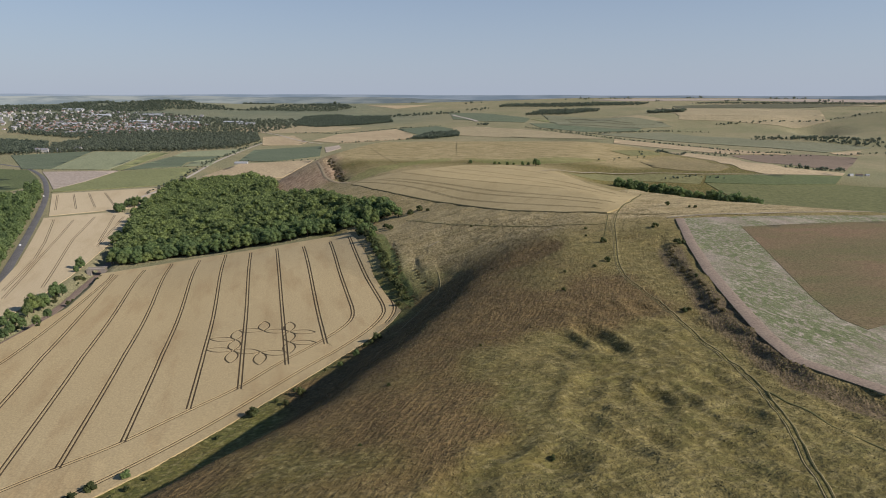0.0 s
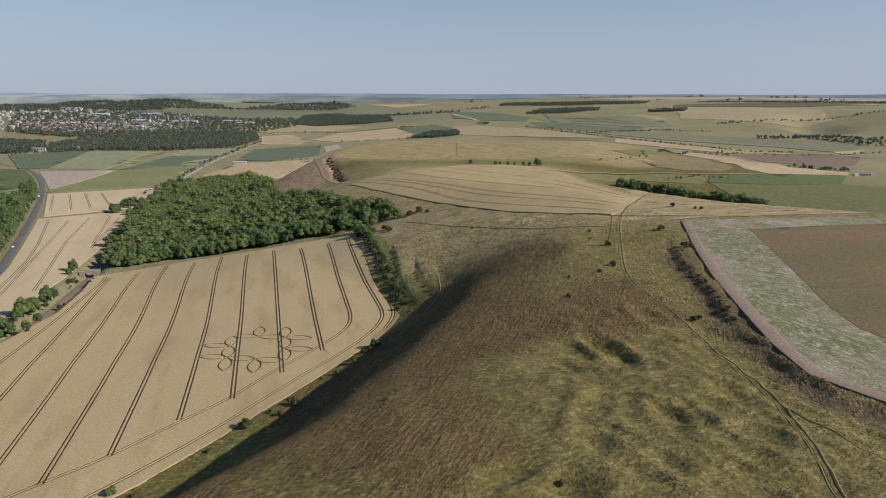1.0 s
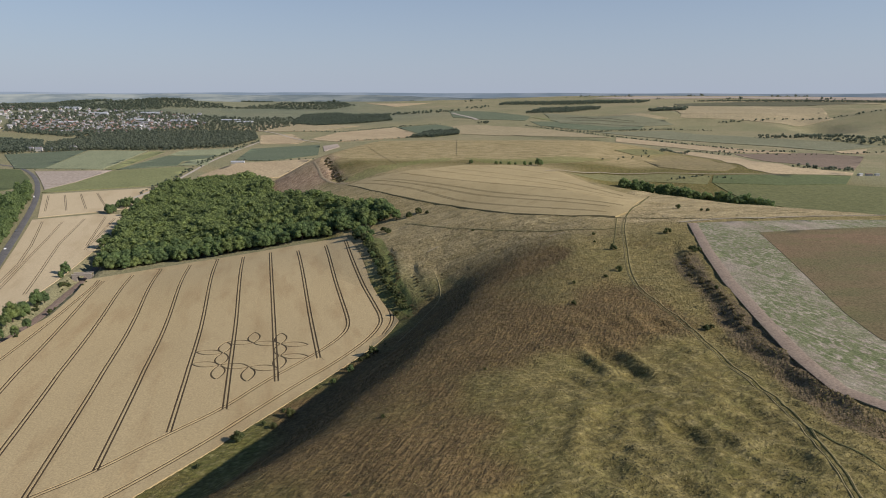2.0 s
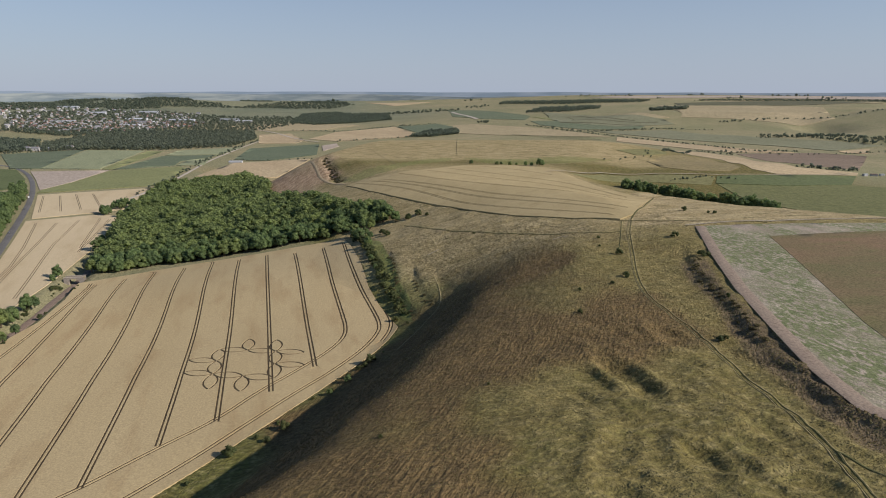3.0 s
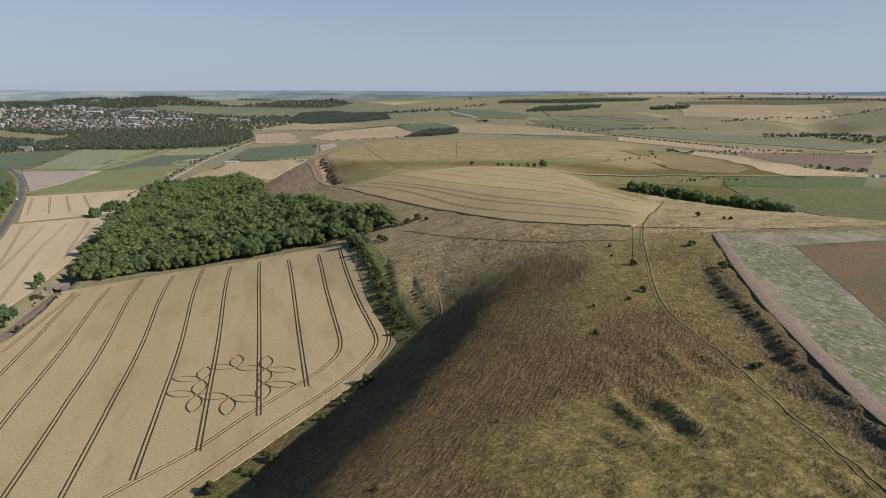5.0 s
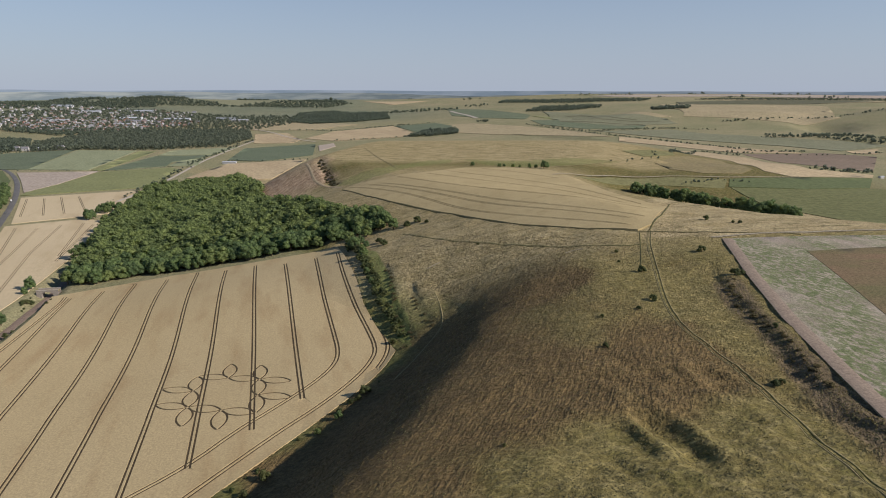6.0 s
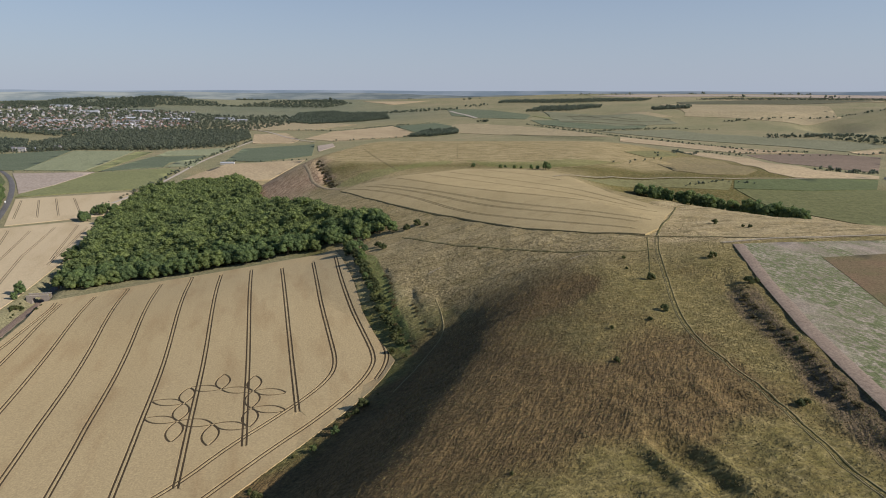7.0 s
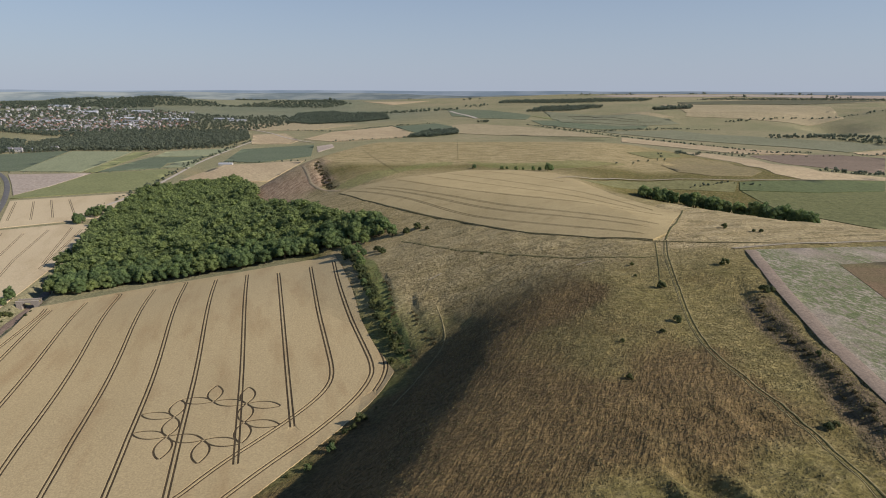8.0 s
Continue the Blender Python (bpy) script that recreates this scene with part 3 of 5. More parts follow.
def field(name, ring, mats, label, lift=0.6, cell=25.0, tracks=(), crop=0.0, rut=0.34, edge=0.55, category="field", surface=None):
    """A field draped on the land: a crop that stands crop metres high, with wheel ruts pressed through it to the ground."""
    from mathutils.geometry import delaunay_2d_cdt
    surface = surface or height
    rim = spaced(ring, cell, True)
    n = len(rim)
    pts, edges = [Vector(p) for p in rim], [(i, (i + 1) % n) for i in range(n)]
    x0, y0 = np.min(ring, axis=0)
    x1, y1 = np.max(ring, axis=0)
    gx, gy = np.meshgrid(np.arange(x0 + cell / 2, x1, cell), np.arange(y0 + cell / 2, y1, cell))
    gx, gy = gx.ravel(), gy.ravel()
    keep = inside(gx, gy, ring) & (along(gx, gy, list(ring) + [ring[0]])[0] > cell * 0.3)
    pts += [Vector((a, b)) for a, b in zip(gx[keep], gy[keep])]
    for line in tracks:
        for w in (-edge, -rut, rut, edge):
            strip = offset(line, w)
            s = len(pts)
            pts += [Vector(p) for p in strip]
            edges += [(s + i, s + i + 1) for i in range(len(strip) - 1)]
    got = delaunay_2d_cdt(pts, edges, [], 0, 1e-4)
    v = np.array([tuple(p) for p in got[0]])
    f = np.array([tuple(t) for t in got[2] if len(t) == 3])
    mid = v[f].mean(1)
    f = f[inside(mid[:, 0], mid[:, 1], ring)]
    a, b, c = v[f[:, 0]], v[f[:, 1]], v[f[:, 2]]
    turn = (b[:, 0] - a[:, 0]) * (c[:, 1] - a[:, 1]) - (b[:, 1] - a[:, 1]) * (c[:, 0] - a[:, 0])
    f = np.where((turn < 0)[:, None], f[:, ::-1], f)
    mid = v[f].mean(1)
    z = surface(v[:, 0], v[:, 1]) + lift
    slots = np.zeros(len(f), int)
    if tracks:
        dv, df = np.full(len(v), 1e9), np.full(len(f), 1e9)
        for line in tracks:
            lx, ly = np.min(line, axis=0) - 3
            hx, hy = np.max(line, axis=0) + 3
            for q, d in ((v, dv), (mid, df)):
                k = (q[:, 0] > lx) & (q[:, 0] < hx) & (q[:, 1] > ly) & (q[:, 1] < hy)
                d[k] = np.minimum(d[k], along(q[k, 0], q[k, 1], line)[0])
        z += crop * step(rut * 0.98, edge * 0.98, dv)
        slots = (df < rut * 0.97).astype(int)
    else:
        z += crop
    top = np.c_[v, z]
    uses = {}
    for t in f.tolist():
        for p, q in zip(t, t[1:] + t[:1]):
            uses[(p, q)] = True
    rimed = [(p, q) for p, q in uses if (q, p) not in uses]
    down = {p: len(v) + i for i, p in enumerate(sorted({p for e in rimed for p in e}))}
    lip = {p: q + len(down) for p, q in down.items()}
    foot = top[list(down)].copy()
    foot[:, 2] -= lift + crop + 0.8
    faces = f.tolist() + [(lip[q], lip[p], down[p], down[q]) for p, q in rimed]
    slots = np.r_[slots, np.zeros(len(rimed), int)]
    ob = mesh(name, np.concatenate([top, foot, top[list(down)]]), faces, mats, slots=slots, smooth=not tracks)
    return tagged(ob, label, category, kind="structure")


# ---- the ground: one sheet to the horizon ----
def lines(lo, hi, a, b, gap, grow, back):
    mid = list(np.arange(a, b, gap))
    up, s = [b], gap
    while up[-1] < hi:
        s *= grow
        up.append(up[-1] + s)
    dn, s = [a], gap
    while dn[-1] > lo:
        s *= back
        dn.append(dn[-1] - s)
    return np.array(dn[:0:-1] + mid + up)


# green hollows between the upper wheat and the fort
DITCHES = [[(-125, 777), (-107, 799), (-68, 816), (-18, 874), (14, 884), (10, 855), (-38, 814), (-65, 773), (-101, 753)],
           [(26, 884), (61, 870), (100, 870), (169, 902), (240, 900), (157, 833), (93, 809), (51, 834)]]


def turf(x, y):
    """What grows where on the down: brown grass, pale tussocks, lush green (0 to 1 each); paler grass stands in for
    sunlight on the combe slope.
    """
    xf, xc = np.interp(y, YS, FINE[:, 0]), np.interp(y, YS, FINE[:, 2])
    u = (x - xf) / (xc - xf)
    wob = 0.25 * rolling(x, y, 42.0, 11) + 0.12 * rolling(x, y, 13.0, 12)
    south = step(-12, 14, 548 - (x + 34) * 1.2 - y + 20 * wob)  # the footpath parts brown grass from tan
    brown = step(0.05, 0.3, u + wob) * step(1.25, 0.8, u + wob * 1.2 + step(230, 120, y) * 0.2) * south
    # less brown up the combe slope, making up for sunlight it lacks
    brown = brown * (1 - 0.6 * step(325, 405, y + 20 * wob))
    d, s = along(x, y, BANK)
    brown = np.maximum(brown, 0.7 * step(-3, 1, d * s) * step(13, 7, d * s + 5 * wob) * step(345, 325, y))
    pale = step(0.8, 1.1, u + wob) * step(420, 300, x) * (0.68 + 0.38 * rolling(x, y, 17.0, 13)) * step(700, 560, y) * (0.6 + 0.4 * step(140, 240, y))
    pale = np.maximum(pale, 0.75 * step(930, 1010, y) * step(1350, 1200, y) * step(-140, -90, x) * step(420, 250, x))
    pale = np.maximum(pale, 0.9 * step(395, 425, y) * step(640, 560, y) * step(105, 130, x) * step(420, 320, x))
    # paler grass on the dim combe slope, in place of sunlight
    pale = np.maximum(pale, (0.7 + 0.3 * wob) * step(365, 430, y + 20 * wob) * step(0.05, 0.25, u) * step(860, 760, y))
    pale = np.maximum(pale, (0.85 + 0.2 * wob) * (1 - south) * step(0.0, 0.12, u) * step(860, 760, y))
    pale = pale * (1 - step(560, 620, y) * step(125, 155, x) * step(900, 830, y))
    top = step(-30, 10, x + 0.7 * (y - 860) + 190 + 30 * wob) * step(835, 880, y + 25 * wob) * step(1350, 1200, y) * step(420, 250, x)
    pale = np.maximum(pale, 0.5 * top)
    lush = 0.3 * step(0.2, 0.02, np.abs(u - 0.03) + 0.5 * wob) * step(640, 500, y) * step(-0.4, 0.0, u)
    lush = np.maximum(lush, 0.85 * inside(x + 3 * wob, y + 3 * wob, COMBE_FLOOR))
    for ring in DITCHES:
        lush = np.maximum(lush, 0.5 * inside(x + 5 * wob, y + 5 * wob, ring))
    # straw on the combe slope (last term) puts sunlight into its colour
    straw = np.maximum(inside(x + 6 * wob, y + 6 * wob, STRAW_RING) * (0.85 + 0.3 * wob), np.maximum(0.8 * top * (0.8 + 0.4 * wob), 0.62 * step(335, 415, y + 20 * wob) * step(0.02, 0.12, u) * step(860, 760, y) * step(200, 120, x)))
    rough = step(7.5, 4.0, along(x, y, BANK_AXIS)[0] + 5 * wob) * step(318, 300, y)
    return tuple(np.clip(w, 0, 1) for w in (brown, pale, lush, straw, rough))


def downland():
    m, nt, p = shader("downland_turf", 0.95)
    kinds = nt.nodes.new("ShaderNodeAttribute")
    kinds.attribute_name = "turf"
    fern = nt.nodes.new("ShaderNodeAttribute")
    fern.attribute_name = "sunlit_bracken"
    dry = nt.nodes.new("ShaderNodeAttribute")
    dry.attribute_name = "straw"
    bank = nt.nodes.new("ShaderNodeAttribute")
    bank.attribute_name = "rough_bank"
    haze_cover = nt.nodes.new("ShaderNodeAttribute")
    haze_cover.attribute_name = "wooded"
    split = nt.nodes.new("ShaderNodeSeparateColor")
    nt.links.new(kinds.outputs["Color"], split.inputs[0])
    far = blend(nt, grain(nt, 260, 5.0), (0.22, 0.21, 0.11), (0.29, 0.25, 0.14))
    far = blend(nt, grain(nt, 60, 5.0, 0.5, 0.8), far, (0.19, 0.19, 0.095))
    olive = blend(nt, grain(nt, 22, 6.0), (0.108, 0.089, 0.026), (0.148, 0.121, 0.035))
    olive = blend(nt, grain(nt, 5, 6.0, 0.45, 0.75), olive, (0.088, 0.086, 0.024))
    olive = blend(nt, grain(nt, 11, 5.0, 0.5, 0.7), olive, (0.098, 0.098, 0.026))
    olive = blend(nt, grain(nt, 2.2, 6.0, 0.5, 0.64, stretch=(1.6, 1.0, 1), turn=12), olive, (0.225, 0.188, 0.080))
    brown = blend(nt, grain(nt, 18, 6.0), (0.138, 0.094, 0.040), (0.174, 0.120, 0.051))
    brown = blend(nt, grain(nt, 4, 6.0, 0.5, 0.75), brown, (0.118, 0.084, 0.034))
    ribs = grain(nt, 1.2, 3.0, 0.36, 0.64, stretch=(1.0, 4.5, 1), turn=-24)
    brown = blend(nt, 1.0, brown, blend(nt, ribs, (0.88,) * 3, (1.12,) * 3), "MULTIPLY")
    pale = blend(nt, grain(nt, 3.4, 6.0, 0.4, 0.62, stretch=(1.7, 1.0, 1), turn=12), (0.185, 0.150, 0.054), (0.30, 0.244, 0.10))
    lush = blend(nt, grain(nt, 6, 6.0), (0.125, 0.155, 0.042), (0.20, 0.215, 0.066))
    # far woods, greyed and blued: distance haze put into the ground colour
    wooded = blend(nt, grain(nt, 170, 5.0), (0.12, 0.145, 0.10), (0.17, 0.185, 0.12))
    far = blend(nt, haze_cover.outputs["Fac"], far, wooded)
    col = blend(nt, kinds.outputs["Alpha"], far, olive)
    col = blend(nt, split.outputs[0], col, brown)
    col = blend(nt, split.outputs[1], col, pale)
    # reddish-brown hill end, its rust lightened to stand in for sunlight
    rusty = blend(nt, grain(nt, 4.5, 5.0, 0.4, 0.6, stretch=(1.0, 3.0, 1), turn=-40), (0.30, 0.195, 0.115), (0.50, 0.355, 0.225))
    col = blend(nt, fern.outputs["Fac"], col, rusty)
    straw = blend(nt, grain(nt, 9, 6.0, stretch=(2.4, 1.0, 1), turn=8), (0.29, 0.228, 0.115), (0.46, 0.368, 0.205))
    straw = blend(nt, grain(nt, 6, 6.0, 0.54, 0.70, stretch=(2.6, 1.0, 1), turn=8), straw, (0.17, 0.142, 0.064))
    col = blend(nt, dry.outputs["Fac"], col, straw)
    heath = blend(nt, grain(nt, 3, 6.0, stretch=(1.0, 3.0, 1)), (0.10, 0.076, 0.042), (0.19, 0.142, 0.08))
    col = blend(nt, bank.outputs["Fac"], col, heath)
    col = blend(nt, split.outputs[2], col, lush)
    g = grain(nt, 1.5, 5.0, 0.32, 0.68, stretch=(1.35, 0.9, 1), turn=12)
    col = blend(nt, 1.0, col, blend(nt, g, (0.60,) * 3, (1.42,) * 3), "MULTIPLY")
    nt.links.new(col, p.inputs["Base Color"])
    trod = nt.nodes.new("ShaderNodeMath")  # trodden ribs along the contours, where the brown grass grows
    trod.operation = "MULTIPLY"
    nt.links.new(ribs, trod.inputs[0])
    nt.links.new(split.outputs[0], trod.inputs[1])
    relief = nt.nodes.new("ShaderNodeMath")
    relief.operation = "ADD"
    nt.links.new(trod.outputs[0], relief.inputs[0])
    nt.links.new(g, relief.inputs[1])
    bumped(nt, p, relief.outputs[0], 0.75, 0.5)
    return m


DOWN = downland()
gx = lines(-4900, 4900, -130.0, 145.0, 1.0, 1.03, 1.02)
gy = lines(-4000, 4880, 78.0, 460.0, 1.0, 1.02, 1.08)
X, Y = np.meshgrid(gx, gy)
Z = ground(X.ravel(), Y.ravel())
nx, ny = len(gx), len(gy)
i, j = np.meshgrid(np.arange(nx - 1), np.arange(ny - 1))
k = (j * nx + i).ravel()
land = mesh("ground", np.c_[X.ravel(), Y.ravel(), Z], np.stack([k, k + 1, k + nx + 1, k + nx], 1), DOWN, smooth=True)
tagged(land, "rolling chalk downland of dry brown and olive grass", "ground", kind="structure")
b_, p_, l_, s_, r_ = turf(X.ravel(), Y.ravel())
hilly = step(-20, 10, X.ravel() - np.interp(Y.ravel(), YS, FINE[:, 0])) * step(620, 420, X.ravel()) * step(1300, 1000, Y.ravel())
paint = land.data.color_attributes.new("turf", "FLOAT_COLOR", "POINT")
paint.data.foreach_set("color", np.stack([b_, p_, l_, hilly], 1).astype(np.float32).ravel())
for title, weight in (("straw", s_), ("rough_bank", r_)):
    land.data.attributes.new(title, "FLOAT", "POINT").data.foreach_set("value", weight.astype(np.float32))


def draped(x, y):
    """The height of the ground sheet itself, between its own vertices."""
    x, y = np.asarray(x, float), np.asarray(y, float)
    i, j = np.clip(np.searchsorted(gx, x) - 1, 0, nx - 2), np.clip(np.searchsorted(gy, y) - 1, 0, ny - 2)
    u, v, h = (x - gx[i]) / (gx[i + 1] - gx[i]), (y - gy[j]) / (gy[j + 1] - gy[j]), Z.reshape(ny, nx)
    return (h[j, i] * (1 - u) + h[j, i + 1] * u) * (1 - v) + (h[j + 1, i] * (1 - u) + h[j + 1, i + 1] * u) * v


# where the far ground takes on the hazed wood colour
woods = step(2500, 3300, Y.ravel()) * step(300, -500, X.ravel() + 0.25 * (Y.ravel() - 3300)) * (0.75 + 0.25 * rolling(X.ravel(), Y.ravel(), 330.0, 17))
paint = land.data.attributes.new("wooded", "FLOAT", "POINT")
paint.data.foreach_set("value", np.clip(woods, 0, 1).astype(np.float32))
fern = step(62, 50, np.hypot((X.ravel() + 212) * 0.8, (Y.ravel() - 835) * 0.62) + 12 * rolling(X.ravel(), Y.ravel(), 21.0, 19))
paint = land.data.attributes.new("sunlit_bracken", "FLOAT", "POINT")
paint.data.foreach_set("value", np.clip(fern, 0, 1).astype(np.float32))


# ---- fields ----


def pair(line):
    """The two wheel ruts of a track."""
    return [offset(line, -0.9), offset(line, 0.9)]


inner = curved([(-101, 522), (-90, 475), (-78, 427), (-65, 383), (-57, 354), (-57, 337), (-64, 318), (-77, 295), (-88, 278), (-100, 251), (-118, 228), (-135, 202), (-153, 185), (-200, 130), (-270, 50)], 2)
outer = curved([(-84, 524), (-72, 466), (-60, 422), (-46, 384), (-37, 356), (-38, 340), (-44, 320), (-57, 294), (-70, 274), (-84, 248), (-100, 218), (-118, 190), (-140, 162), (-195, 100), (-262, 15)], 2)
TRAMS = pair(spaced(inner, 9)) + pair(spaced(outer, 9)) + pair(spaced(curved([(-279, 484), (-272, 464), (-263, 411), (-255, 363), (-249, 323), (-244.5, 291), (-252, 210)], 2), 9)) + pair(spaced(curved([(-39, 384), (-33.5, 370), (-30.5, 357), (-31, 344), (-34, 331)], 2), 4))
for run in (((-124, 517), (-66, 303)), ((-150, 526), (-82, 277)), ((-173, 524), (-99, 250)), ((-196, 524), (-140.3, 323.3), (-117, 232)), ((-217, 517), (-164.8, 327.2), (-134, 204)),
             ((-239, 508), (-187.4, 329.9), (-151, 186)), ((-257, 496), (-211.9, 331.6), (-168, 166)), ((-273, 480), (-211.7, 242), (-195, 166))):
    TRAMS += pair(spaced(curved(list(run), 2), 10))
for x, y in ((-196, 524), (-239, 508)):  # where the drill turned on the headland
    TRAMS += pair(curved([(x, y), (x - 1, y + 4), (x - 4, y + 5.5), (x - 8, y + 4)], 2))

# the figure pressed into the wheat: petals between the knots of a six-way net
NET_O, NET_A, NET_B = np.array([-131.05, 287.05]), np.array([16.9, -4.3]), np.array([-4.0, 17.5])
PETALS = [((1, 1), (1, 2)), ((1, 2), (1, 3)), ((1, 1), (2, 1)), ((2, 1), (3, 1)), ((3, 1), (3, 2)), ((3, 2), (3, 3)), ((2, 3), (3, 3)), ((1, 3), (2, 3)),
          ((1, 1), (0, 1)), ((1, 2), (0, 2)), ((1, 1), (1, 0)), ((2, 1), (2, 0)), ((3, 2), (4, 2)), ((3, 3), (4, 3)), ((3, 3), (3, 4)), ((2, 3), (2, 4))]
FIGURE = []
for p, q in PETALS:
    a, b = (NET_O + NET_A * u[0] + NET_B * u[1] for u in (p, q))
    d = b - a
    n = np.array([d[1], -d[0]])
    for bow in (-0.19, 0.19):
        FIGURE.append([tuple(a + d * s + n * bow * 4 * s * (1 - s)) for s in np.linspace(0.03, 0.97, 13)])
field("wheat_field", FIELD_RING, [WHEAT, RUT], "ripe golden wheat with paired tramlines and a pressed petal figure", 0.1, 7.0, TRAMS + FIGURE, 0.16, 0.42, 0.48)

UP_TRAMS = []
for line in ([(-101, 731), (-7, 588), (48, 508), (87, 458), (112, 430)], [(-79, 717), (-13, 617), (46, 541), (92, 485), (120, 447)], [(-64, 707), (4, 607), (92, 503), (120, 465), (131, 450)],
             [(-48, 730), (15, 623), (100, 537), (136, 502), (148, 488)], [(-18, 752), (47, 662), (110, 592), (138, 521)], [(5, 775), (67, 690), (117, 622), (139, 560), (150, 520)],
             [(46, 795), (85, 754), (117, 690)]):
    UP_TRAMS += pair(spaced(curved(line, 3), 14))
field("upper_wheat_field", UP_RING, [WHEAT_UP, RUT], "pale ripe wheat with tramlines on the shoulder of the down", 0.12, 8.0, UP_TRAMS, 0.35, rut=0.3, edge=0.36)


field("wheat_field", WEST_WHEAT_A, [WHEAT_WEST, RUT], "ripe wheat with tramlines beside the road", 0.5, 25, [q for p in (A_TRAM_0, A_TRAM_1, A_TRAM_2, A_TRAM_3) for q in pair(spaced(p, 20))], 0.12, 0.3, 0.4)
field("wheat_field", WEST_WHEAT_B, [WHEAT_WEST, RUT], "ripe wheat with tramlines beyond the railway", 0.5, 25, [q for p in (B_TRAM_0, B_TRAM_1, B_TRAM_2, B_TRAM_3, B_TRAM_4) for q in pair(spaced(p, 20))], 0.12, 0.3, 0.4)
for name, ring, m, label, lift in (
        ("grass_field", WEST_GREEN, GREEN, "bright green grass field by the road", 0.8),
        ("bare_field", WEST_PLOUGH, PALE, "pale grey-brown cultivated field", 0.8),
        ("grass_field", WEST_OLIVE, OLIVE, "olive green pasture", 0.9),
        ("crop_field", WEST_DARK, DEEP, "dark green root crop in the valley", 1.0),
        ("crop_field", WEST_PALE, LIGHT, "light green striped crop in the valley", 0.9),
        ("crop_field", WEST_MID, OLIVE, "narrow olive strip field in the valley", 0.9),
        ("crop_field", WEST_PALE2, LIGHT, "pale green crop below the wood belt", 0.9),
        ("crop_field", WEST_DARK2, DEEP, "dark green crop beside the lane", 1.0),
        ("crop_field", WEST_LIGHT, LIGHT, "small light green field by the lane", 0.9),
        ("crop_field", WEST_EMERALD, DEEP, "deep green crop at the foot of the fort hill", 0.9),
        ("stubble_field", WEST_STUBBLE, STRAW, "pale straw stubble field behind the wood", 1.0),
        ("stubble_field", FAR_STUBBLE_A, STRAW, "distant pale stubble field", 1.1),
        ("stubble_field", FAR_STUBBLE_B, STRAW, "distant wide stubble field", 1.1),
        ("crop_field", FAR_GREEN, DEEP, "distant green field", 1.1),
        ("stubble_field", FAR_PALE, TAN, "distant dry field", 1.1),
        ("ploughed_field", EAST_PLOUGH, PLOUGH, "red-brown ploughed field in the east valley", 0.5),
        ("stubble_field", EAST_TAN, STRAW, "tan stubble wedge in the east valley", 0.55),
        ("stubble_field", LONG_TAN, STRAW, "long tan stubble field between hedges", 1.0),
        ("grass_field", EAST_GREEN + [(640, 740), (520, 540), (400, 550), (330, 680)], MEADOW, "olive green grass field in the east valley", 0.5),
        ("crop_field", EAST_BAND, GREEN, "darker green band along the chalk track", 0.6),
        ("pasture", EAST_PASTURE, OLIVE_DRY, "dull olive pasture below the fort", 0.5),
        ("pasture", FLANK_BROWN, TAN_DULL, "brown-olive hillside below the fort", 0.5),
        ("pasture", FLANK_GREEN, OLIVE_DRY, "green hollow on the flank of the fort hill", 0.5),
        ("stubble_field", PINK_TAN, STRAW, "distant pinkish stubble field", 1.0),
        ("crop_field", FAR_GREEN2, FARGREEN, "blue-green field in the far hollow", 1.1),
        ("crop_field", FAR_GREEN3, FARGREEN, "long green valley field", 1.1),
        ("dry_field", SHOULDER, TAN, "terraced tan shoulder behind the fort", 1.1),
        ("dry_field", FAR_TAN_F, TAN, "pale tan down below the skyline", 1.2),
        ("dry_field", FAR_TAN_A, TAN, "distant dry tan down", 1.2),
        ("stubble_field", FAR_TAN_B, STRAW, "far straw field below the skyline", 1.3),
        ("dry_field", FAR_TAN_C, TAN, "distant dry down", 1.2),
        ("dry_field", FAR_TAN_D, TAN, "far tan plain", 1.2),
        ("grass_field", FAR_OLIVE_A, LIGHT_DULL, "far green hillside", 1.3),
        ("grass_field", [(507, 2160), (751, 2184), (901, 1859), (1056, 1737), (1108, 1632), (922, 1530), (860, 1670), (651, 1889)], LIGHT_DULL, "grey-green valley pasture between hedges", 1.1),
        ("grass_field", FAR_OLIVE_B, OLIVE, "far green hollow", 1.2),
        ("heath", [(1152, 3290), (1534, 3449), (1846, 3476), (2300, 3300), (1950, 2900), (1636, 2900), (1367, 3065), (1093, 3040)], OLIVE_BANK_FAR, "dark heathy strip along the far down", 1.4),
        ("pasture", [(439, 2890), (537, 2746), (664, 2630), (824, 2450), (829, 2337), (616, 2304), (438, 2448)], LIGHT_DULL, "grey-green dry valley with old terraces", 1.4),
        ("stubble_field", [(918, 4186), (1121, 4007), (1772, 3995), (2003, 3777), (2411, 3573), (2700, 4010), (1904, 4298), (1202, 4439)], PALE, "pale stubble on the skyline plain", 1.4),
        ("dry_field", [(1053, 2854), (1413, 2992), (1571, 2720), (1405, 2350), (1238, 2300), (1063, 2410), (897, 2476)], TAN, "smooth tan down above the dry valley", 1.0),
        ("chalk_pit", [(-341, 1824), (-312, 1899), (-290, 1800), (-308, 1660)], PALE, "pale bare ground at the fort foot", 1.2)):
    field(name, ring, m, label, lift, 22.0)

# the set-aside on the plateau: a chalky strip round a brown middle
MIDDLE = [(182, 345), (174, 306), (162, 253), (153, 214), (150, 190), (153, 178), (166, 184), (230, 200), (330, 215), (380, 250), (300, 356), (213, 348)]
field("fallow_field", PLOT, CHALK, "pale chalky fallow field with green weeds", 0.35, 9.0, surface=height)
field("fallow_plot", MIDDLE, FALLOW, "brown fallow plot inside the chalky strip", 0.45, 9.0, surface=height)


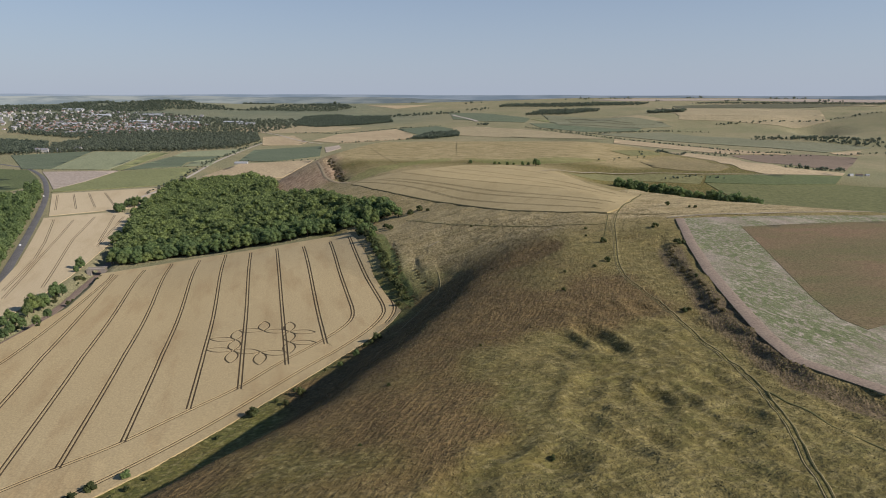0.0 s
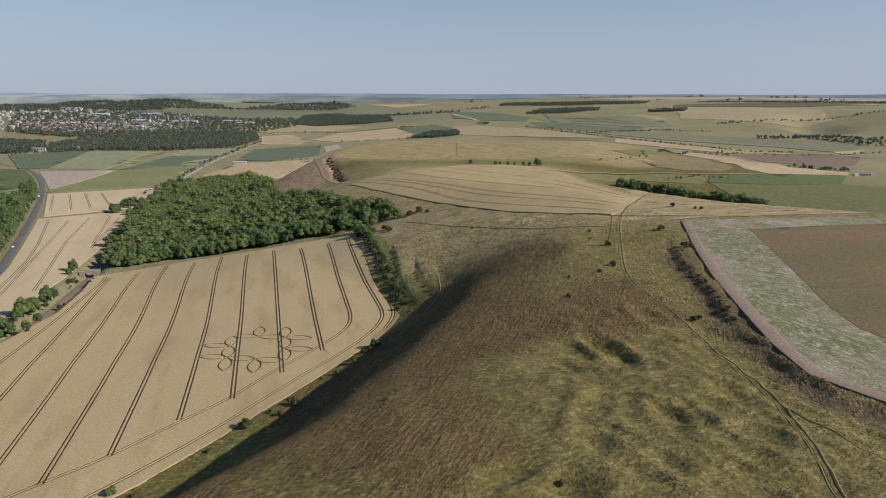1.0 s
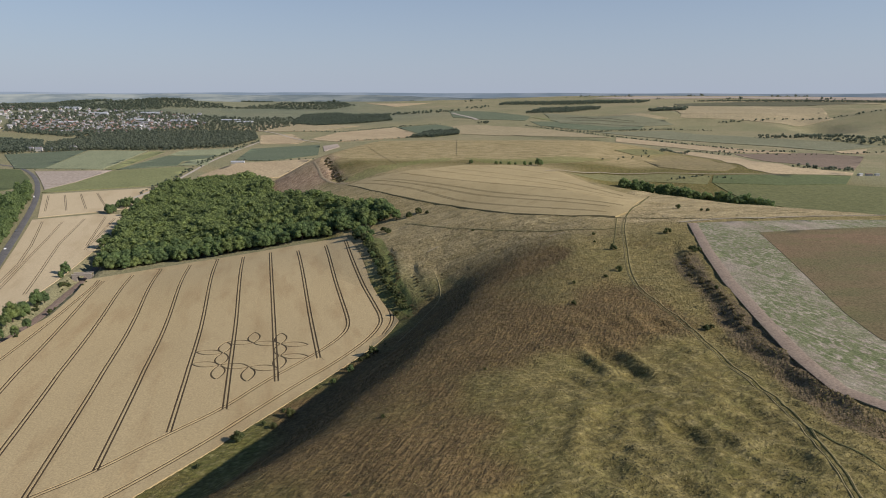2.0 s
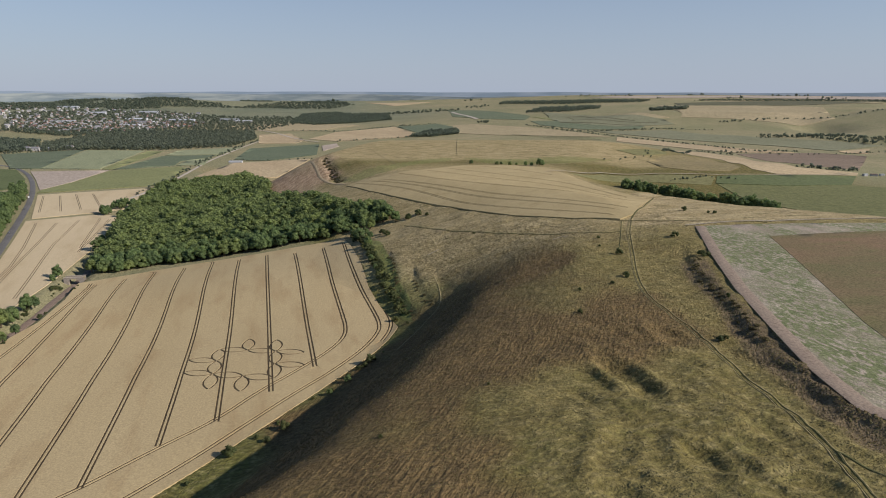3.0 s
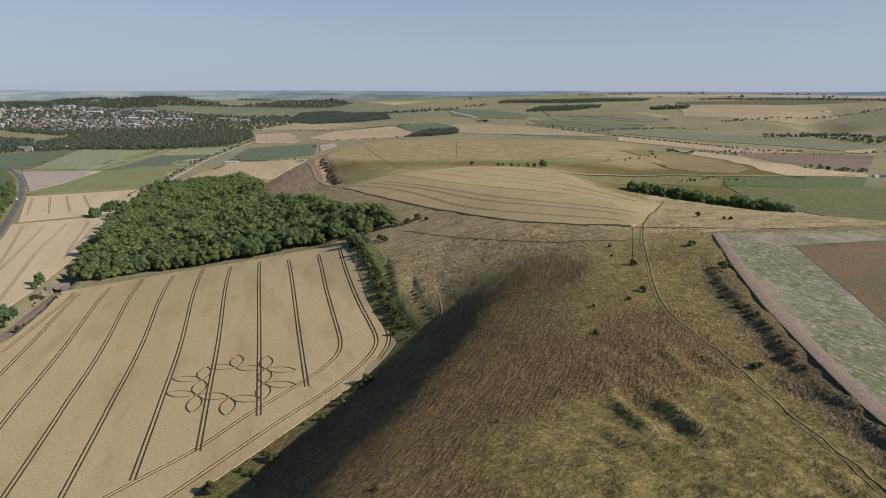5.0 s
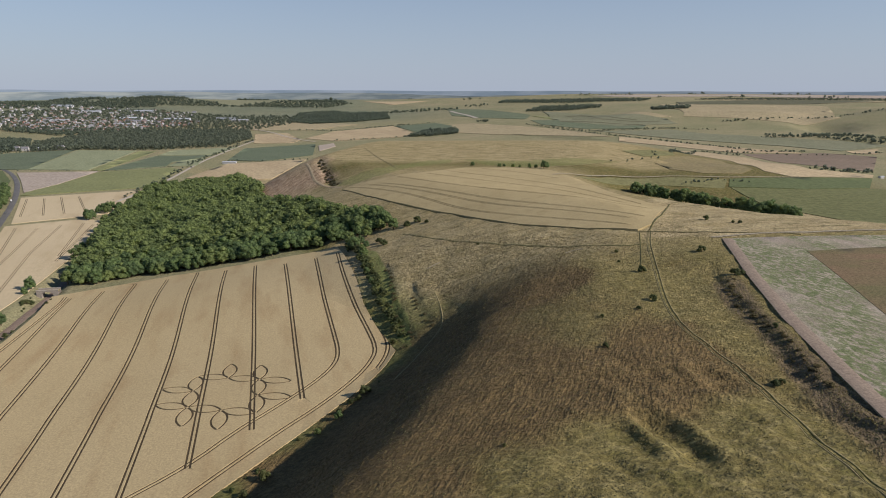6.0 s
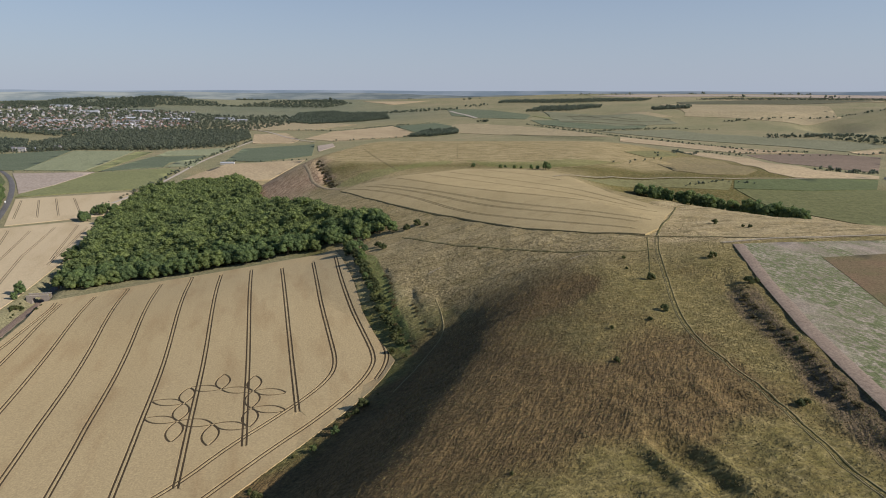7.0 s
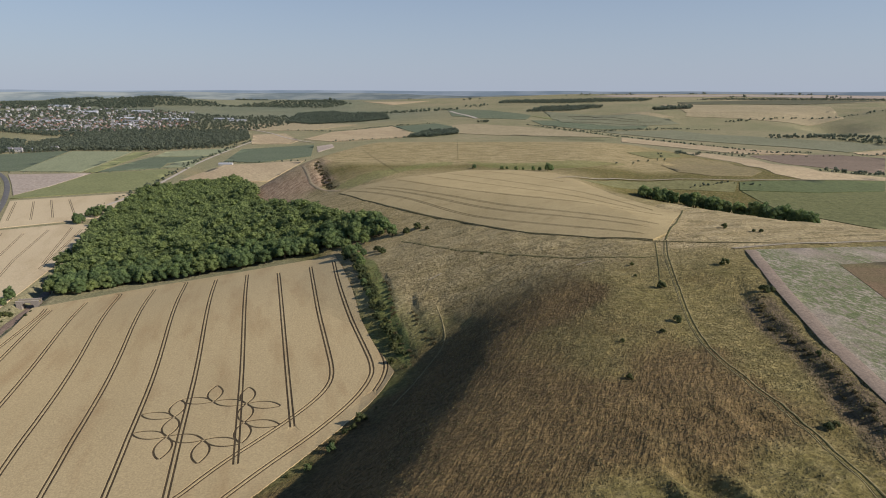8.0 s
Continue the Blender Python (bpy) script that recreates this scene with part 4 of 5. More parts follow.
# ---- where things stand ----
THORNS = [(92, 366.6, 0.5), (88.8, 349, 0.5), (94.7, 330, 0.8), (87, 288.7, 0.8), (78, 278, 0.55), (61.7, 272, 0.42), (55.9, 242, 0.42), (132.6, 354, 1.0), (133, 315.4, 0.9), (136.7, 316, 0.8), (169.6, 441, 0.9), (181, 427, 0.55), (185, 426, 0.5), (99, 209.5, 0.8), (101, 209.8, 0.5), (118.7, 250, 0.5), (14.6, 181.5, 0.25), (-17, 154, 0.25), (-21, 113, 0.3), (28, 103, 0.4), (22, 445, 0.4)]
RAIL_TREES = [(-284, 385, 0.95), (-282, 393, 0.90), (-289, 419, 1.00), (-287, 425, 0.60), (-282, 375, 0.80), (-271, 353, 0.50), (-265, 358, 0.50), (-272, 342, 0.55), (-269, 332, 0.50), (-279, 358, 0.60), (-267, 373, 0.50), (-317, 504, 0.75), (-314, 492, 0.45), (-348, 635, 0.60), (-285, 355, 0.50), (-291, 369, 0.50)]

FAR_WOODS = [
    ("far_wood", WOOD_A, 13.0, (0.8, 1.2), "dark green wood on a distant rise"),
    ("far_copse", [(-105, 2085), (-29, 2089), (60, 2181), (50, 2300), (-60, 2280)], 11.0, (0.8, 1.2), "dark copse behind the fort hill"),
    ("wood_belt", BELT_A, 13.0, (0.8, 1.3), "broad green belt of trees below the town"),
    ("wood_belt", BELT_B + [(-1600, 1950), (-1300, 1560)], 13.0, (0.8, 1.3), "green belt of trees by the valley farm"),
    ("far_plantation", [(315, 3872), (649, 3500), (1014, 3406), (1141, 3642), (739, 3798), (385, 4085)], 20.0, (0.8, 1.2), "dark plantation on the plain"),
    ("far_plantation", [(370, 2951), (561, 2874), (725, 2990), (735, 3150), (479, 3250)], 18.0, (0.8, 1.2), "dark plantation in a far hollow"),
    ("far_copse", [(834, 2702), (1003, 2730), (1060, 2850), (917, 2800)], 14.0, (1.0, 1.5), "dark copse on the tan down"),
    ("hill_wood", [(-1826, 3591), (-1632, 3796), (-1758, 4139), (-2097, 4077)], 22.0, (0.9, 1.4), "wooded hill beyond the town"),
    ("town_trees", [(-2331, 3413), (-1901, 3743), (-2013, 3972), (-2648, 3893)], 24.0, (0.9, 1.4), "dark band of trees beyond the town"),
    ("town_trees", [(-1640, 2400), (-1290, 2200), (-1160, 2400), (-860, 2706), (-1050, 3300), (-1510, 3577), (-1957, 3544), (-2155, 3276)], 27.0, (0.7, 1.2), "scattered garden trees of the town"),
    ("town_trees", [(-1150, 2420), (-700, 2420), (-600, 2900), (-760, 3300), (-1050, 3300), (-860, 2750)], 27.0, (0.7, 1.2), "trees at the edge of the town"),
    ("wood_belt", [(-1640, 2400), (-1290, 2200), (-1190, 2215), (-1030, 2410), (-1200, 2480), (-1500, 2520)], 22.0, (0.8, 1.3), "trees in front of the town"),
    ("far_woods", [(-2600, 3700), (-1500, 3900), (-700, 4000), (-500, 4400), (-900, 4600), (-2300, 4300)], 36.0, (0.9, 1.4), "scattered woods on the far hills"),
    ("far_woods", [(-760, 3050), (-300, 3150), (200, 3500), (300, 3900), (-400, 3950), (-900, 3600)], 70.0, (0.8, 1.4), "scattered trees and spinneys in the far vale"),
    ("far_plantation", [(1350, 3560), (2300, 3300), (2500, 3420), (1500, 3680)], 20.0, (0.6, 0.9), "long dark plantation along the plain"),
    ("far_belt", [(905, 1879), (1024, 1823), (1113, 1640), (1207, 1740), (1105, 1912)], 24.0, (0.6, 1.0), "straggling trees along a far hollow")]
FAR_HEDGES = [
    ("hedgerow", HEDGE_A, 9.0, (0.3, 0.6), "dark gappy hedge across the east valley"),
    ("hedgerow", [(365, 1064), (460, 1280), (586, 1528), (626, 1400)], 9.0, (0.25, 0.5), "low dark hedge along a tan field"),
    ("hedgerow", [(392, 2316), (461, 2164), (588, 2181), (746, 2227), (895, 2164)], 11.0, (0.3, 0.6), "far hedge along the valley side"),
    ("hedgerow", [(913, 1902), (993, 1834), (1130, 1891), (1174, 1727)], 9.0, (0.5, 0.9), "dark valley hedge with bushes"),
    ("hedgerow", HEDGE_C, 12.0, (0.4, 0.9), "hedge with trees in the far valley"),
    ("hedgerow", HEDGE_D, 10.0, (0.35, 0.6), "far hedge on the slope"),
    ("hedgerow", [(528, 960), (572, 955), (600, 965), (640, 985)], 8.0, (0.45, 0.8), "clump of bushy trees by the ploughed field"),
    ("hedgerow", HEDGE_F, 7.0, (0.2, 0.35), "low scrub on the terrace"),
    ("lane_hedge", offset(LANE, -9), 13.0, (0.25, 0.6), "hedge with small trees beside the lane"),
    ("hedgerow", [(-474, 1440), (-395, 1435), (-303, 1476)], 9.0, (0.3, 0.45), "low hedge behind the stubble"),
    ("hedgerow", [(-860, 1262), (-645, 1250), (-545, 1325)], 14.0, (0.15, 0.3), "thin dark hedge between valley fields"),
    ("hedgerow", [(-1072, 1575), (-943, 1712), (-741, 1700), (-590, 1810)], 9.0, (0.4, 0.7), "hedge under the wood belt"),
    ("hedgerow", [(-560, 2460), (-380, 2385), (-184, 2545), (-20, 2600)], 12.0, (0.4, 0.7), "far hedge between stubble fields"),
    ("hedgerow", [(-326, 1980), (-120, 2085), (52, 2400)], 12.0, (0.35, 0.6), "far hedge below the rise"),
    ("hedgerow", [(140, 2569), (166, 2558), (175, 2570)], 8.0, (0.9, 1.4), "pair of round trees on the far rise"),
    ("hedgerow", [(1000, 2350), (1300, 2420), (1600, 2380)], 22.0, (0.5, 0.9), "scattered thorn trees on the far down"),
    ("hedgerow", [(640, 1500), (760, 1420), (900, 1440), (1060, 1500)], 16.0, (0.3, 0.6), "gappy hedge round the ploughed field"),
    ("hedgerow", [(230, 900), (300, 960), (330, 1040)], 14.0, (0.2, 0.4), "scattered scrub on the fort flank"),
    ("skyline_clump", [(-1834, 4347), (-1738, 4368)], 20.0, (0.9, 1.5), "dark clump of trees on the skyline"),
    ("skyline_clump", [(-800, 4593), (-735, 4600)], 18.0, (1.4, 2.0), "dark round clump on the skyline"),
    ("skyline_clump", [(-225, 4670), (-180, 4670)], 18.0, (0.9, 1.5), "small dark clump on the skyline"),
    ("skyline_clump", [(150, 4445), (260, 4445)], 22.0, (0.9, 1.5), "dark clump on the far plain"),
    ("skyline_clump", [(1110, 4360), (1240, 4340)], 22.0, (0.9, 1.5), "dark clump on the far plain"),
    ("skyline_clump", [(1270, 3906), (1320, 3906)], 18.0, (0.9, 1.5), "dark clump on the far plain"),
    ("skyline_clump", [(1660, 4457), (1760, 4457)], 22.0, (0.9, 1.5), "dark clump on the far plain"),
    ("skyline_clump", [(1660, 3846), (1750, 3846)], 20.0, (0.9, 1.5), "dark clump on the far plain"),
    ("skyline_clump", [(2090, 4185), (2300, 4185)], 24.0, (0.9, 1.5), "long dark clump on the far plain"),
    ("skyline_clump", [(2050, 3708), (2260, 3708)], 22.0, (0.9, 1.5), "long dark clump on the far plain"),
    ("skyline_clump", [(820, 4379), (1060, 4379)], 26.0, (0.9, 1.5), "line of trees on the far plain")]



# ---- trees ----
def lump():
    """A twenty-sided ball: vertices and faces."""
    bm = bmesh.new()
    bmesh.ops.create_icosphere(bm, subdivisions=1, radius=1.0)
    v = np.array([tuple(p.co) for p in bm.verts])
    f = np.array([[p.index for p in q.verts] + [q.verts[2].index] for q in bm.faces])
    bm.free()
    return v, f


LUMP = lump()
# an eight-sided one for far trees
KNOB = (np.array([(1, 0, 0), (0, 1, 0), (-1, 0, 0), (0, -1, 0), (0, 0, 1), (0, 0, -1)], float),
        np.array([(q, (q + 1) % 4, 4, 4) for q in range(4)] + [((q + 1) % 4, q, 5, 5) for q in range(4)]))


def crown(seed, wide, low, high, n, leaf, lobes=9, heart=None, small=0.36):
    """Leaf clumps on a handful of boughs: vertices and faces. wide: the crown's half width."""
    rng = np.random.default_rng(seed)
    a = rng.uniform(0, 2 * math.pi, lobes)
    tall = high - low
    t = (np.arange(lobes) + 0.5) / lobes  # from the top down
    out = np.sqrt(1 - (1 - t * 1.35) ** 2 * 0.95) * 0.6
    a = np.arange(lobes) * 2.4 + rng.uniform(-0.5, 0.5, lobes)
    c = np.stack([np.cos(a) * wide * out, np.sin(a) * wide * out, low + tall * (0.76 - 0.55 * t) + rng.normal(scale=tall * 0.05, size=lobes)], 1)
    r = wide * rng.uniform(small, small + 0.16, lobes)
    k = rng.integers(0, lobes, n)
    d = rng.normal(size=(n, 3))
    d /= np.linalg.norm(d, axis=1)[:, None]
    d[:, 2] = np.where(d[:, 2] < -0.45, -d[:, 2], d[:, 2])
    squash = np.array([1, 1, min(1.0, tall / (2 * wide) * 1.15)])
    p = c[k] + d * squash * (r[k] * rng.uniform(0.82, 1.1, n))[:, None]
    p[:, 2] = np.clip(p[:, 2], low * 0.8, high)
    nrm = d + rng.normal(scale=0.55, size=(n, 3))
    nrm /= np.linalg.norm(nrm, axis=1)[:, None]
    u = np.cross(nrm, rng.normal(size=(n, 3)))
    u /= np.linalg.norm(u, axis=1)[:, None]
    w = np.cross(nrm, u)
    s = leaf * rng.uniform(0.6, 1.25, n)[:, None]
    v = np.concatenate([p + u * s, p + w * s * 0.8 - nrm * s * 0.25, p - u * s, p - w * s * 0.8 - nrm * s * 0.25])
    f = np.stack([np.arange(n), np.arange(n) + n, np.arange(n) + 2 * n, np.arange(n) + 3 * n], 1)
    # the dense heart of each bough: a rough rounded lump
    ball, sides = heart or LUMP
    hearts = np.concatenate([c[q] + ball * squash * r[q] * 0.88 for q in range(lobes)])
    hf = np.concatenate([sides + len(v) + len(ball) * q for q in range(lobes)])
    return np.concatenate([v, hearts]), np.concatenate([f, hf])


def faces_of(f):
    """Drops the doubled corner of triangles."""
    return [t if t[2] != t[3] else t[:3] for t in f.tolist()]


def timber(seed, high, girth, limbs=4, reach=2.5):
    """A tapered, slightly bent trunk with limbs."""
    rng = random.Random(seed)
    bm = bmesh.new()
    def limb(a, b, r0, r1):
        d = b - a
        m = Matrix.Translation((a + b) / 2) @ d.to_track_quat("Z", "Y").to_matrix().to_4x4()
        bmesh.ops.create_cone(bm, cap_ends=True, segments=6, radius1=r0, radius2=r1, depth=d.length, matrix=m)
    at = Vector((0, 0, -0.6))
    for n in range(3):
        to = Vector((rng.uniform(-0.2, 0.2), rng.uniform(-0.2, 0.2), high * (n + 1) / 3))
        limb(at, to, girth * (1 - n * 0.25), girth * (0.78 - n * 0.25))
        at = to
    for n in range(limbs):
        a = n * 2 * math.pi / limbs + rng.uniform(-0.4, 0.4)
        z = high * rng.uniform(0.45, 0.85)
        limb(Vector((0, 0, z)), Vector((math.cos(a) * reach, math.sin(a) * reach, z + reach * 0.8)), girth * 0.4, girth * 0.12)
    return bm


def make_tree(name, seed, wide, high, n, leaf, label, group, low=None, mat=None, category="tree", lobes=9):
    low = high * 0.22 if low is None else low
    ob = tagged(new(name), label, category, group)
    part("trunk", timber(seed, high * 0.6, 0.035 * high, 4, wide * 0.45), BARK, ob)
    v, f = crown(seed, wide, low, high, n, leaf, lobes, small=0.36 if lobes < 15 else 0.24)
    mesh("crown", v, faces_of(f), mat or BROADLEAF, ob)
    return ob


def scattered(ring, gap, seed, jitter=0.42):
    """Points over a plot, on a shaken net."""
    rng = np.random.default_rng(seed)
    x0, y0 = np.min(ring, axis=0)
    x1, y1 = np.max(ring, axis=0)
    gx, gy = np.meshgrid(np.arange(x0, x1, gap), np.arange(y0, y1, gap * 0.87))
    gx = gx + (np.arange(gx.shape[0]) % 2)[:, None] * gap / 2
    gx = gx.ravel() + rng.uniform(-jitter, jitter, gx.size) * gap
    gy = gy.ravel() + rng.uniform(-jitter, jitter, gy.size) * gap
    ok = inside(gx, gy, ring)
    return np.stack([gx[ok], gy[ok]], 1)


def grove(name, spots, sizes, kinds, mat, label, category, spread=1.0):
    """Many trees, too many to count, as one mesh."""
    rng = np.random.default_rng(len(spots))
    vs, fs, at = [], [], 0
    z = height(spots[:, 0], spots[:, 1])
    for n, (x, y) in enumerate(spots):
        v, f = kinds[rng.integers(len(kinds))]
        a, s = rng.uniform(0, 2 * math.pi), rng.uniform(*sizes)
        t = s * rng.uniform(0.85, 1.15)
        c, q = math.cos(a) * s * spread, math.sin(a) * s * spread
        vs.append(np.stack([v[:, 0] * c - v[:, 1] * q + x, v[:, 0] * q + v[:, 1] * c + y, v[:, 2] * t + z[n]], 1))
        fs.append(f + at)
        at += len(v)
    return tagged(mesh(name, np.concatenate(vs), faces_of(np.concatenate(fs)), mat), label, category, kind="stuff")


def stand(proto, x, y, size, rng, sink=0.15, surface=None, spread=1.0):
    """A copy of a tree set on the ground."""
    z = float((surface or ground)(np.array([x]), np.array([y]))[0])
    m = Matrix.Translation((x, y, z - sink)) @ Matrix.Rotation(rng.uniform(0, 6.283), 4, "Z") @ Matrix.Diagonal((size * spread * rng.uniform(0.9, 1.1), size * spread * rng.uniform(0.9, 1.1), size, 1))
    return copy_thing(proto, m)


RNG = random.Random(5)
WOOD = [(-306, 505), (-276, 519), (-251, 537), (-219, 540), (-191, 545), (-158, 550), (-128, 555), (-92, 562), (-60, 560), (-34, 549), (-42, 570), (-62, 592), (-93, 618), (-139, 668), (-205, 770),
        (-232, 850), (-268, 930), (-300, 1040), (-343, 1120), (-395, 1070), (-436, 985), (-420, 900), (-381, 770), (-346, 660), (-330, 590), (-318, 540)]
oaks = [make_tree("broadleaf_tree", 20 + q, w, h, 1250, 0.44, "full-crowned green broadleaf tree in the wood", "trees of the wood", low=0.6, lobes=24)
        for q, (w, h) in enumerate(((6.4, 13.5), (5.6, 15.0), (7.0, 13.0), (5.2, 12.0), (6.2, 15.5)))]
spots = scattered(WOOD, 8.3, 3)
spots = spots[along(spots[:, 0], spots[:, 1], RAILWAY)[0] > 6.5]
front = along(spots[:, 0], spots[:, 1], WOOD[:10])[0]
order = np.argsort(front)
for x, y in spots[order[:170]]:
    stand(oaks[RNG.randrange(5)], x, y, RNG.uniform(0.68, 1.12), RNG, surface=height, spread=1.2)
mid_kinds = [crown(60 + q, w, 1.5, h, 330, 0.72, 18, KNOB, 0.26) for q, (w, h) in enumerate(((6.6, 13.5), (5.8, 15.0), (7.2, 13.0), (5.4, 12.5), (6.4, 15.5)))]
grove("woodland", spots[order[170:]], (0.72, 1.25), mid_kinds, BROADLEAF, "dense green canopy of the deeper wood", "woodland", 1.32)

# scrub under the front of the wood and up the hedge beside the wheat
shrubs = [make_tree("hedge_shrub", 80 + q, w, h, 170, 0.42, "dark green hawthorn shrub in the field hedge", "hedge shrubs", low=0.2, mat=HAWTHORN, category="shrub", lobes=7)
          for q, (w, h) in enumerate(((2.3, 3.6), (2.8, 4.4), (1.9, 2.8), (3.2, 5.2)))]
HEDGE_LINE = [(-80, 540), (-66, 500), (-53, 452), (-43, 415), (-33, 388), (-24, 364)]
for x, y in spaced(HEDGE_LINE, 3.6):
    stand(shrubs[RNG.randrange(4)], x + RNG.uniform(-1.5, 4.5), y + RNG.uniform(-1.5, 1.5), RNG.uniform(0.65, 1.1), RNG)
for x, y, s in ((-76, 540, 0.9), (-70, 521, 0.85), (-58, 482, 0.72), (-66, 530, 0.7), (-62, 505, 0.4), (-52, 446, 0.38), (-60, 514, 0.45), (-47, 428, 0.35), (-64, 552, 0.8)):
    stand(oaks[RNG.randrange(5)], x, y, s, RNG)
for x, y in ((-46, 508), (-50, 518), (-30, 548), (-22, 552), (-14, 545)):
    stand(shrubs[RNG.randrange(4)], x, y, RNG.uniform(0.8, 1.2), RNG)
# small thorns along the foot of the scarp
thorns = [make_tree("thorn_bush", 90 + q, w, h, 260, 0.22, "small rounded thorn bush on rough grass", "thorn bushes", low=0.15, mat=HAWTHORN, category="bush", lobes=6)
          for q, (w, h) in enumerate(((1.5, 2.3), (1.2, 1.7), (1.8, 2.9)))]
saplings = [make_tree("young_tree", 100 + q, w, h, 260, 0.22, "fresh green young tree at the scarp foot", "young trees", low=0.3, category="tree", lobes=6)
            for q, (w, h) in enumerate(((1.5, 2.7), (1.3, 2.3), (1.6, 2.9)))]
FOOT = [(-23, 345), (-27, 330), (-32, 315), (-40, 300), (-57, 270), (-74, 240), (-90, 211), (-109, 181), (-132, 152)]
for n, (x, y) in enumerate(spaced(FOOT, 4.2)):
    if RNG.random() < 0.5:
        stand(thorns[RNG.randrange(3)], x + RNG.uniform(-1, 3), y + RNG.uniform(-2, 2), RNG.choice((0.5, 0.6, 0.8, 0.9)), RNG)
for n, (x, y) in enumerate(((-45.5, 279.6), (-52.3, 268), (-36.6, 300.8), (-66.4, 239), (-71, 229), (-84, 221), (-28, 358), (-120, 178), (-130, 171), (-134, 166), (-39, 296))):
    stand((saplings if n < 2 or n == 7 else thorns)[n % 3], x, y, RNG.uniform(1.3, 1.8), RNG)
for x, y, s in THORNS:
    stand(thorns[RNG.randrange(3)], x, y, s * 1.6, RNG)
brambles = [make_tree("bramble_shrub", 130 + q, w, h, 120, 0.36, "low brownish bramble scrub on the scarp foot", "bramble scrub", low=0.1, mat=BRAMBLE, category="shrub", lobes=7)
            for q, (w, h) in enumerate(((2.2, 1.9), (2.8, 2.3), (1.8, 1.4)))]
for line, odds in ((RIBS[0], 0.85), (RIBS[1], 0.7)):
    for x, y in spaced(line, 2.2):
        if RNG.random() < odds:
            stand(brambles[RNG.randrange(3)], x + RNG.uniform(-3, 1), y + RNG.uniform(-2, 2), RNG.uniform(0.3, 0.6), RNG)
for x, y in spaced(BANK_AXIS[:5], 2.6):
    if RNG.random() < 0.8:
        stand(brambles[RNG.randrange(3)], x + RNG.uniform(-2, 3), y + RNG.uniform(-2, 2), RNG.uniform(0.3, 0.65), RNG)
for x, y in spaced(TRENCH, 4.0):
    for q in range(3):
        stand(brambles[RNG.randrange(3)], x + RNG.uniform(-4, 5), y + RNG.uniform(-3, 3), RNG.uniform(0.5, 0.9), RNG)
# the belt behind the plateau, trees on the crest, trees by the railway and the road
for x, y in spaced([(212, 732), (250, 690), (290, 640), (322, 600)], 3.4):
    stand(oaks[RNG.randrange(5)], x + RNG.uniform(-5, 5), y + RNG.uniform(-5, 5), RNG.uniform(0.85, 1.1) + max(0, (x - 250) * 0.002), RNG, surface=height)
for x, y, s in ((36, 822, 0.45), (68, 812, 0.4), (74, 814, 0.3), (84, 806, 0.4), (92, 806, 0.3), (103, 800, 0.45), (110, 798, 0.4), (119, 795, 0.7), (123, 797, 0.55)):
    stand(oaks[RNG.randrange(5)], x, y, s, RNG, surface=height)
for x, y, s in RAIL_TREES:
    stand(oaks[RNG.randrange(5)], x, y, s, RNG, surface=height)
belt = np.array([p for q in range(6) for p in spaced(offset(ROAD[:6] if q > 1 else ROAD[:7], -13 - 9 * q), 8.5)])
grove("roadside_trees", belt + np.random.default_rng(4).uniform(-4, 4, belt.shape), (0.85, 1.3), mid_kinds, BROADLEAF, "thick belt of green trees beside the road", "trees")
scrub = [(p[0] + s * RNG.uniform(5.5, 9.5), p[1]) for p in spaced(RAILWAY[2:8], 4.5) for s in (-1, -1, 1) if RNG.random() < 0.3 + 0.4 * math.sin(p[1] * 0.11)]
for x, y in scrub:
    stand(shrubs[RNG.randrange(4)], x, y + RNG.uniform(-2, 2), RNG.uniform(0.3, 0.75), RNG)
for q in range(22):
    stand(oaks[RNG.randrange(5)], RNG.uniform(-436, -388), RNG.uniform(772, 850), RNG.uniform(0.75, 1.0), RNG, surface=height)
for proto in oaks + shrubs + thorns + saplings + brambles:
    for o in (*proto.children_recursive, proto):
        bpy.data.objects.remove(o)

# ---- far woods and hedges ----
lo_kinds = [crown(120 + q, w, 0.5, h, 44, 1.5, 7, KNOB) for q, (w, h) in enumerate(((6.0, 11.0), (5.2, 12.0), (6.5, 10.0), (4.6, 9.0)))]
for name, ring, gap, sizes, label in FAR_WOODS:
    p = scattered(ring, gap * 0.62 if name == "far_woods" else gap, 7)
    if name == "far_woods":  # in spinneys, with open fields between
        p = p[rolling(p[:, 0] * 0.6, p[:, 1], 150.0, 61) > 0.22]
    grove(name, p, sizes, lo_kinds, HAZE_LEAF, label, "woodland")
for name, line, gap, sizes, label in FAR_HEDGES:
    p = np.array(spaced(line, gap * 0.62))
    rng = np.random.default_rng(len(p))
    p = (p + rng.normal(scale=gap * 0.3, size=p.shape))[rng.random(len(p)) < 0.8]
    grove(name, p, (sizes[0] * 0.7, sizes[1]), lo_kinds, HAZE_LEAF, label, "hedge")



# ---- ways ----
MAIN_PATH = curved([(124, 412), (112, 375), (103.4, 335.5), (91, 285.6), (87.8, 253.4), (90.7, 235), (93.6, 214.7), (93.4, 191.5), (94.7, 175), (95.8, 161), (96, 148), (96, 136.6), (89.6, 103.5), (84, 82.4), (70, 20)], 2)
for d in (-0.62, 0.62):
    ribbon("path", offset(spaced(MAIN_PATH, 1.5), d), 0.26, WORN, "dark worn wheel rut through the down grass", "path", 0.14, 1.5)
for d in (-1.0, 1.0):
    ribbon("path_verge", offset(spaced(MAIN_PATH, 1.5), d), 0.4, TRACK, "pale trodden grass beside the ruts", "path", 0.12, 1.5)
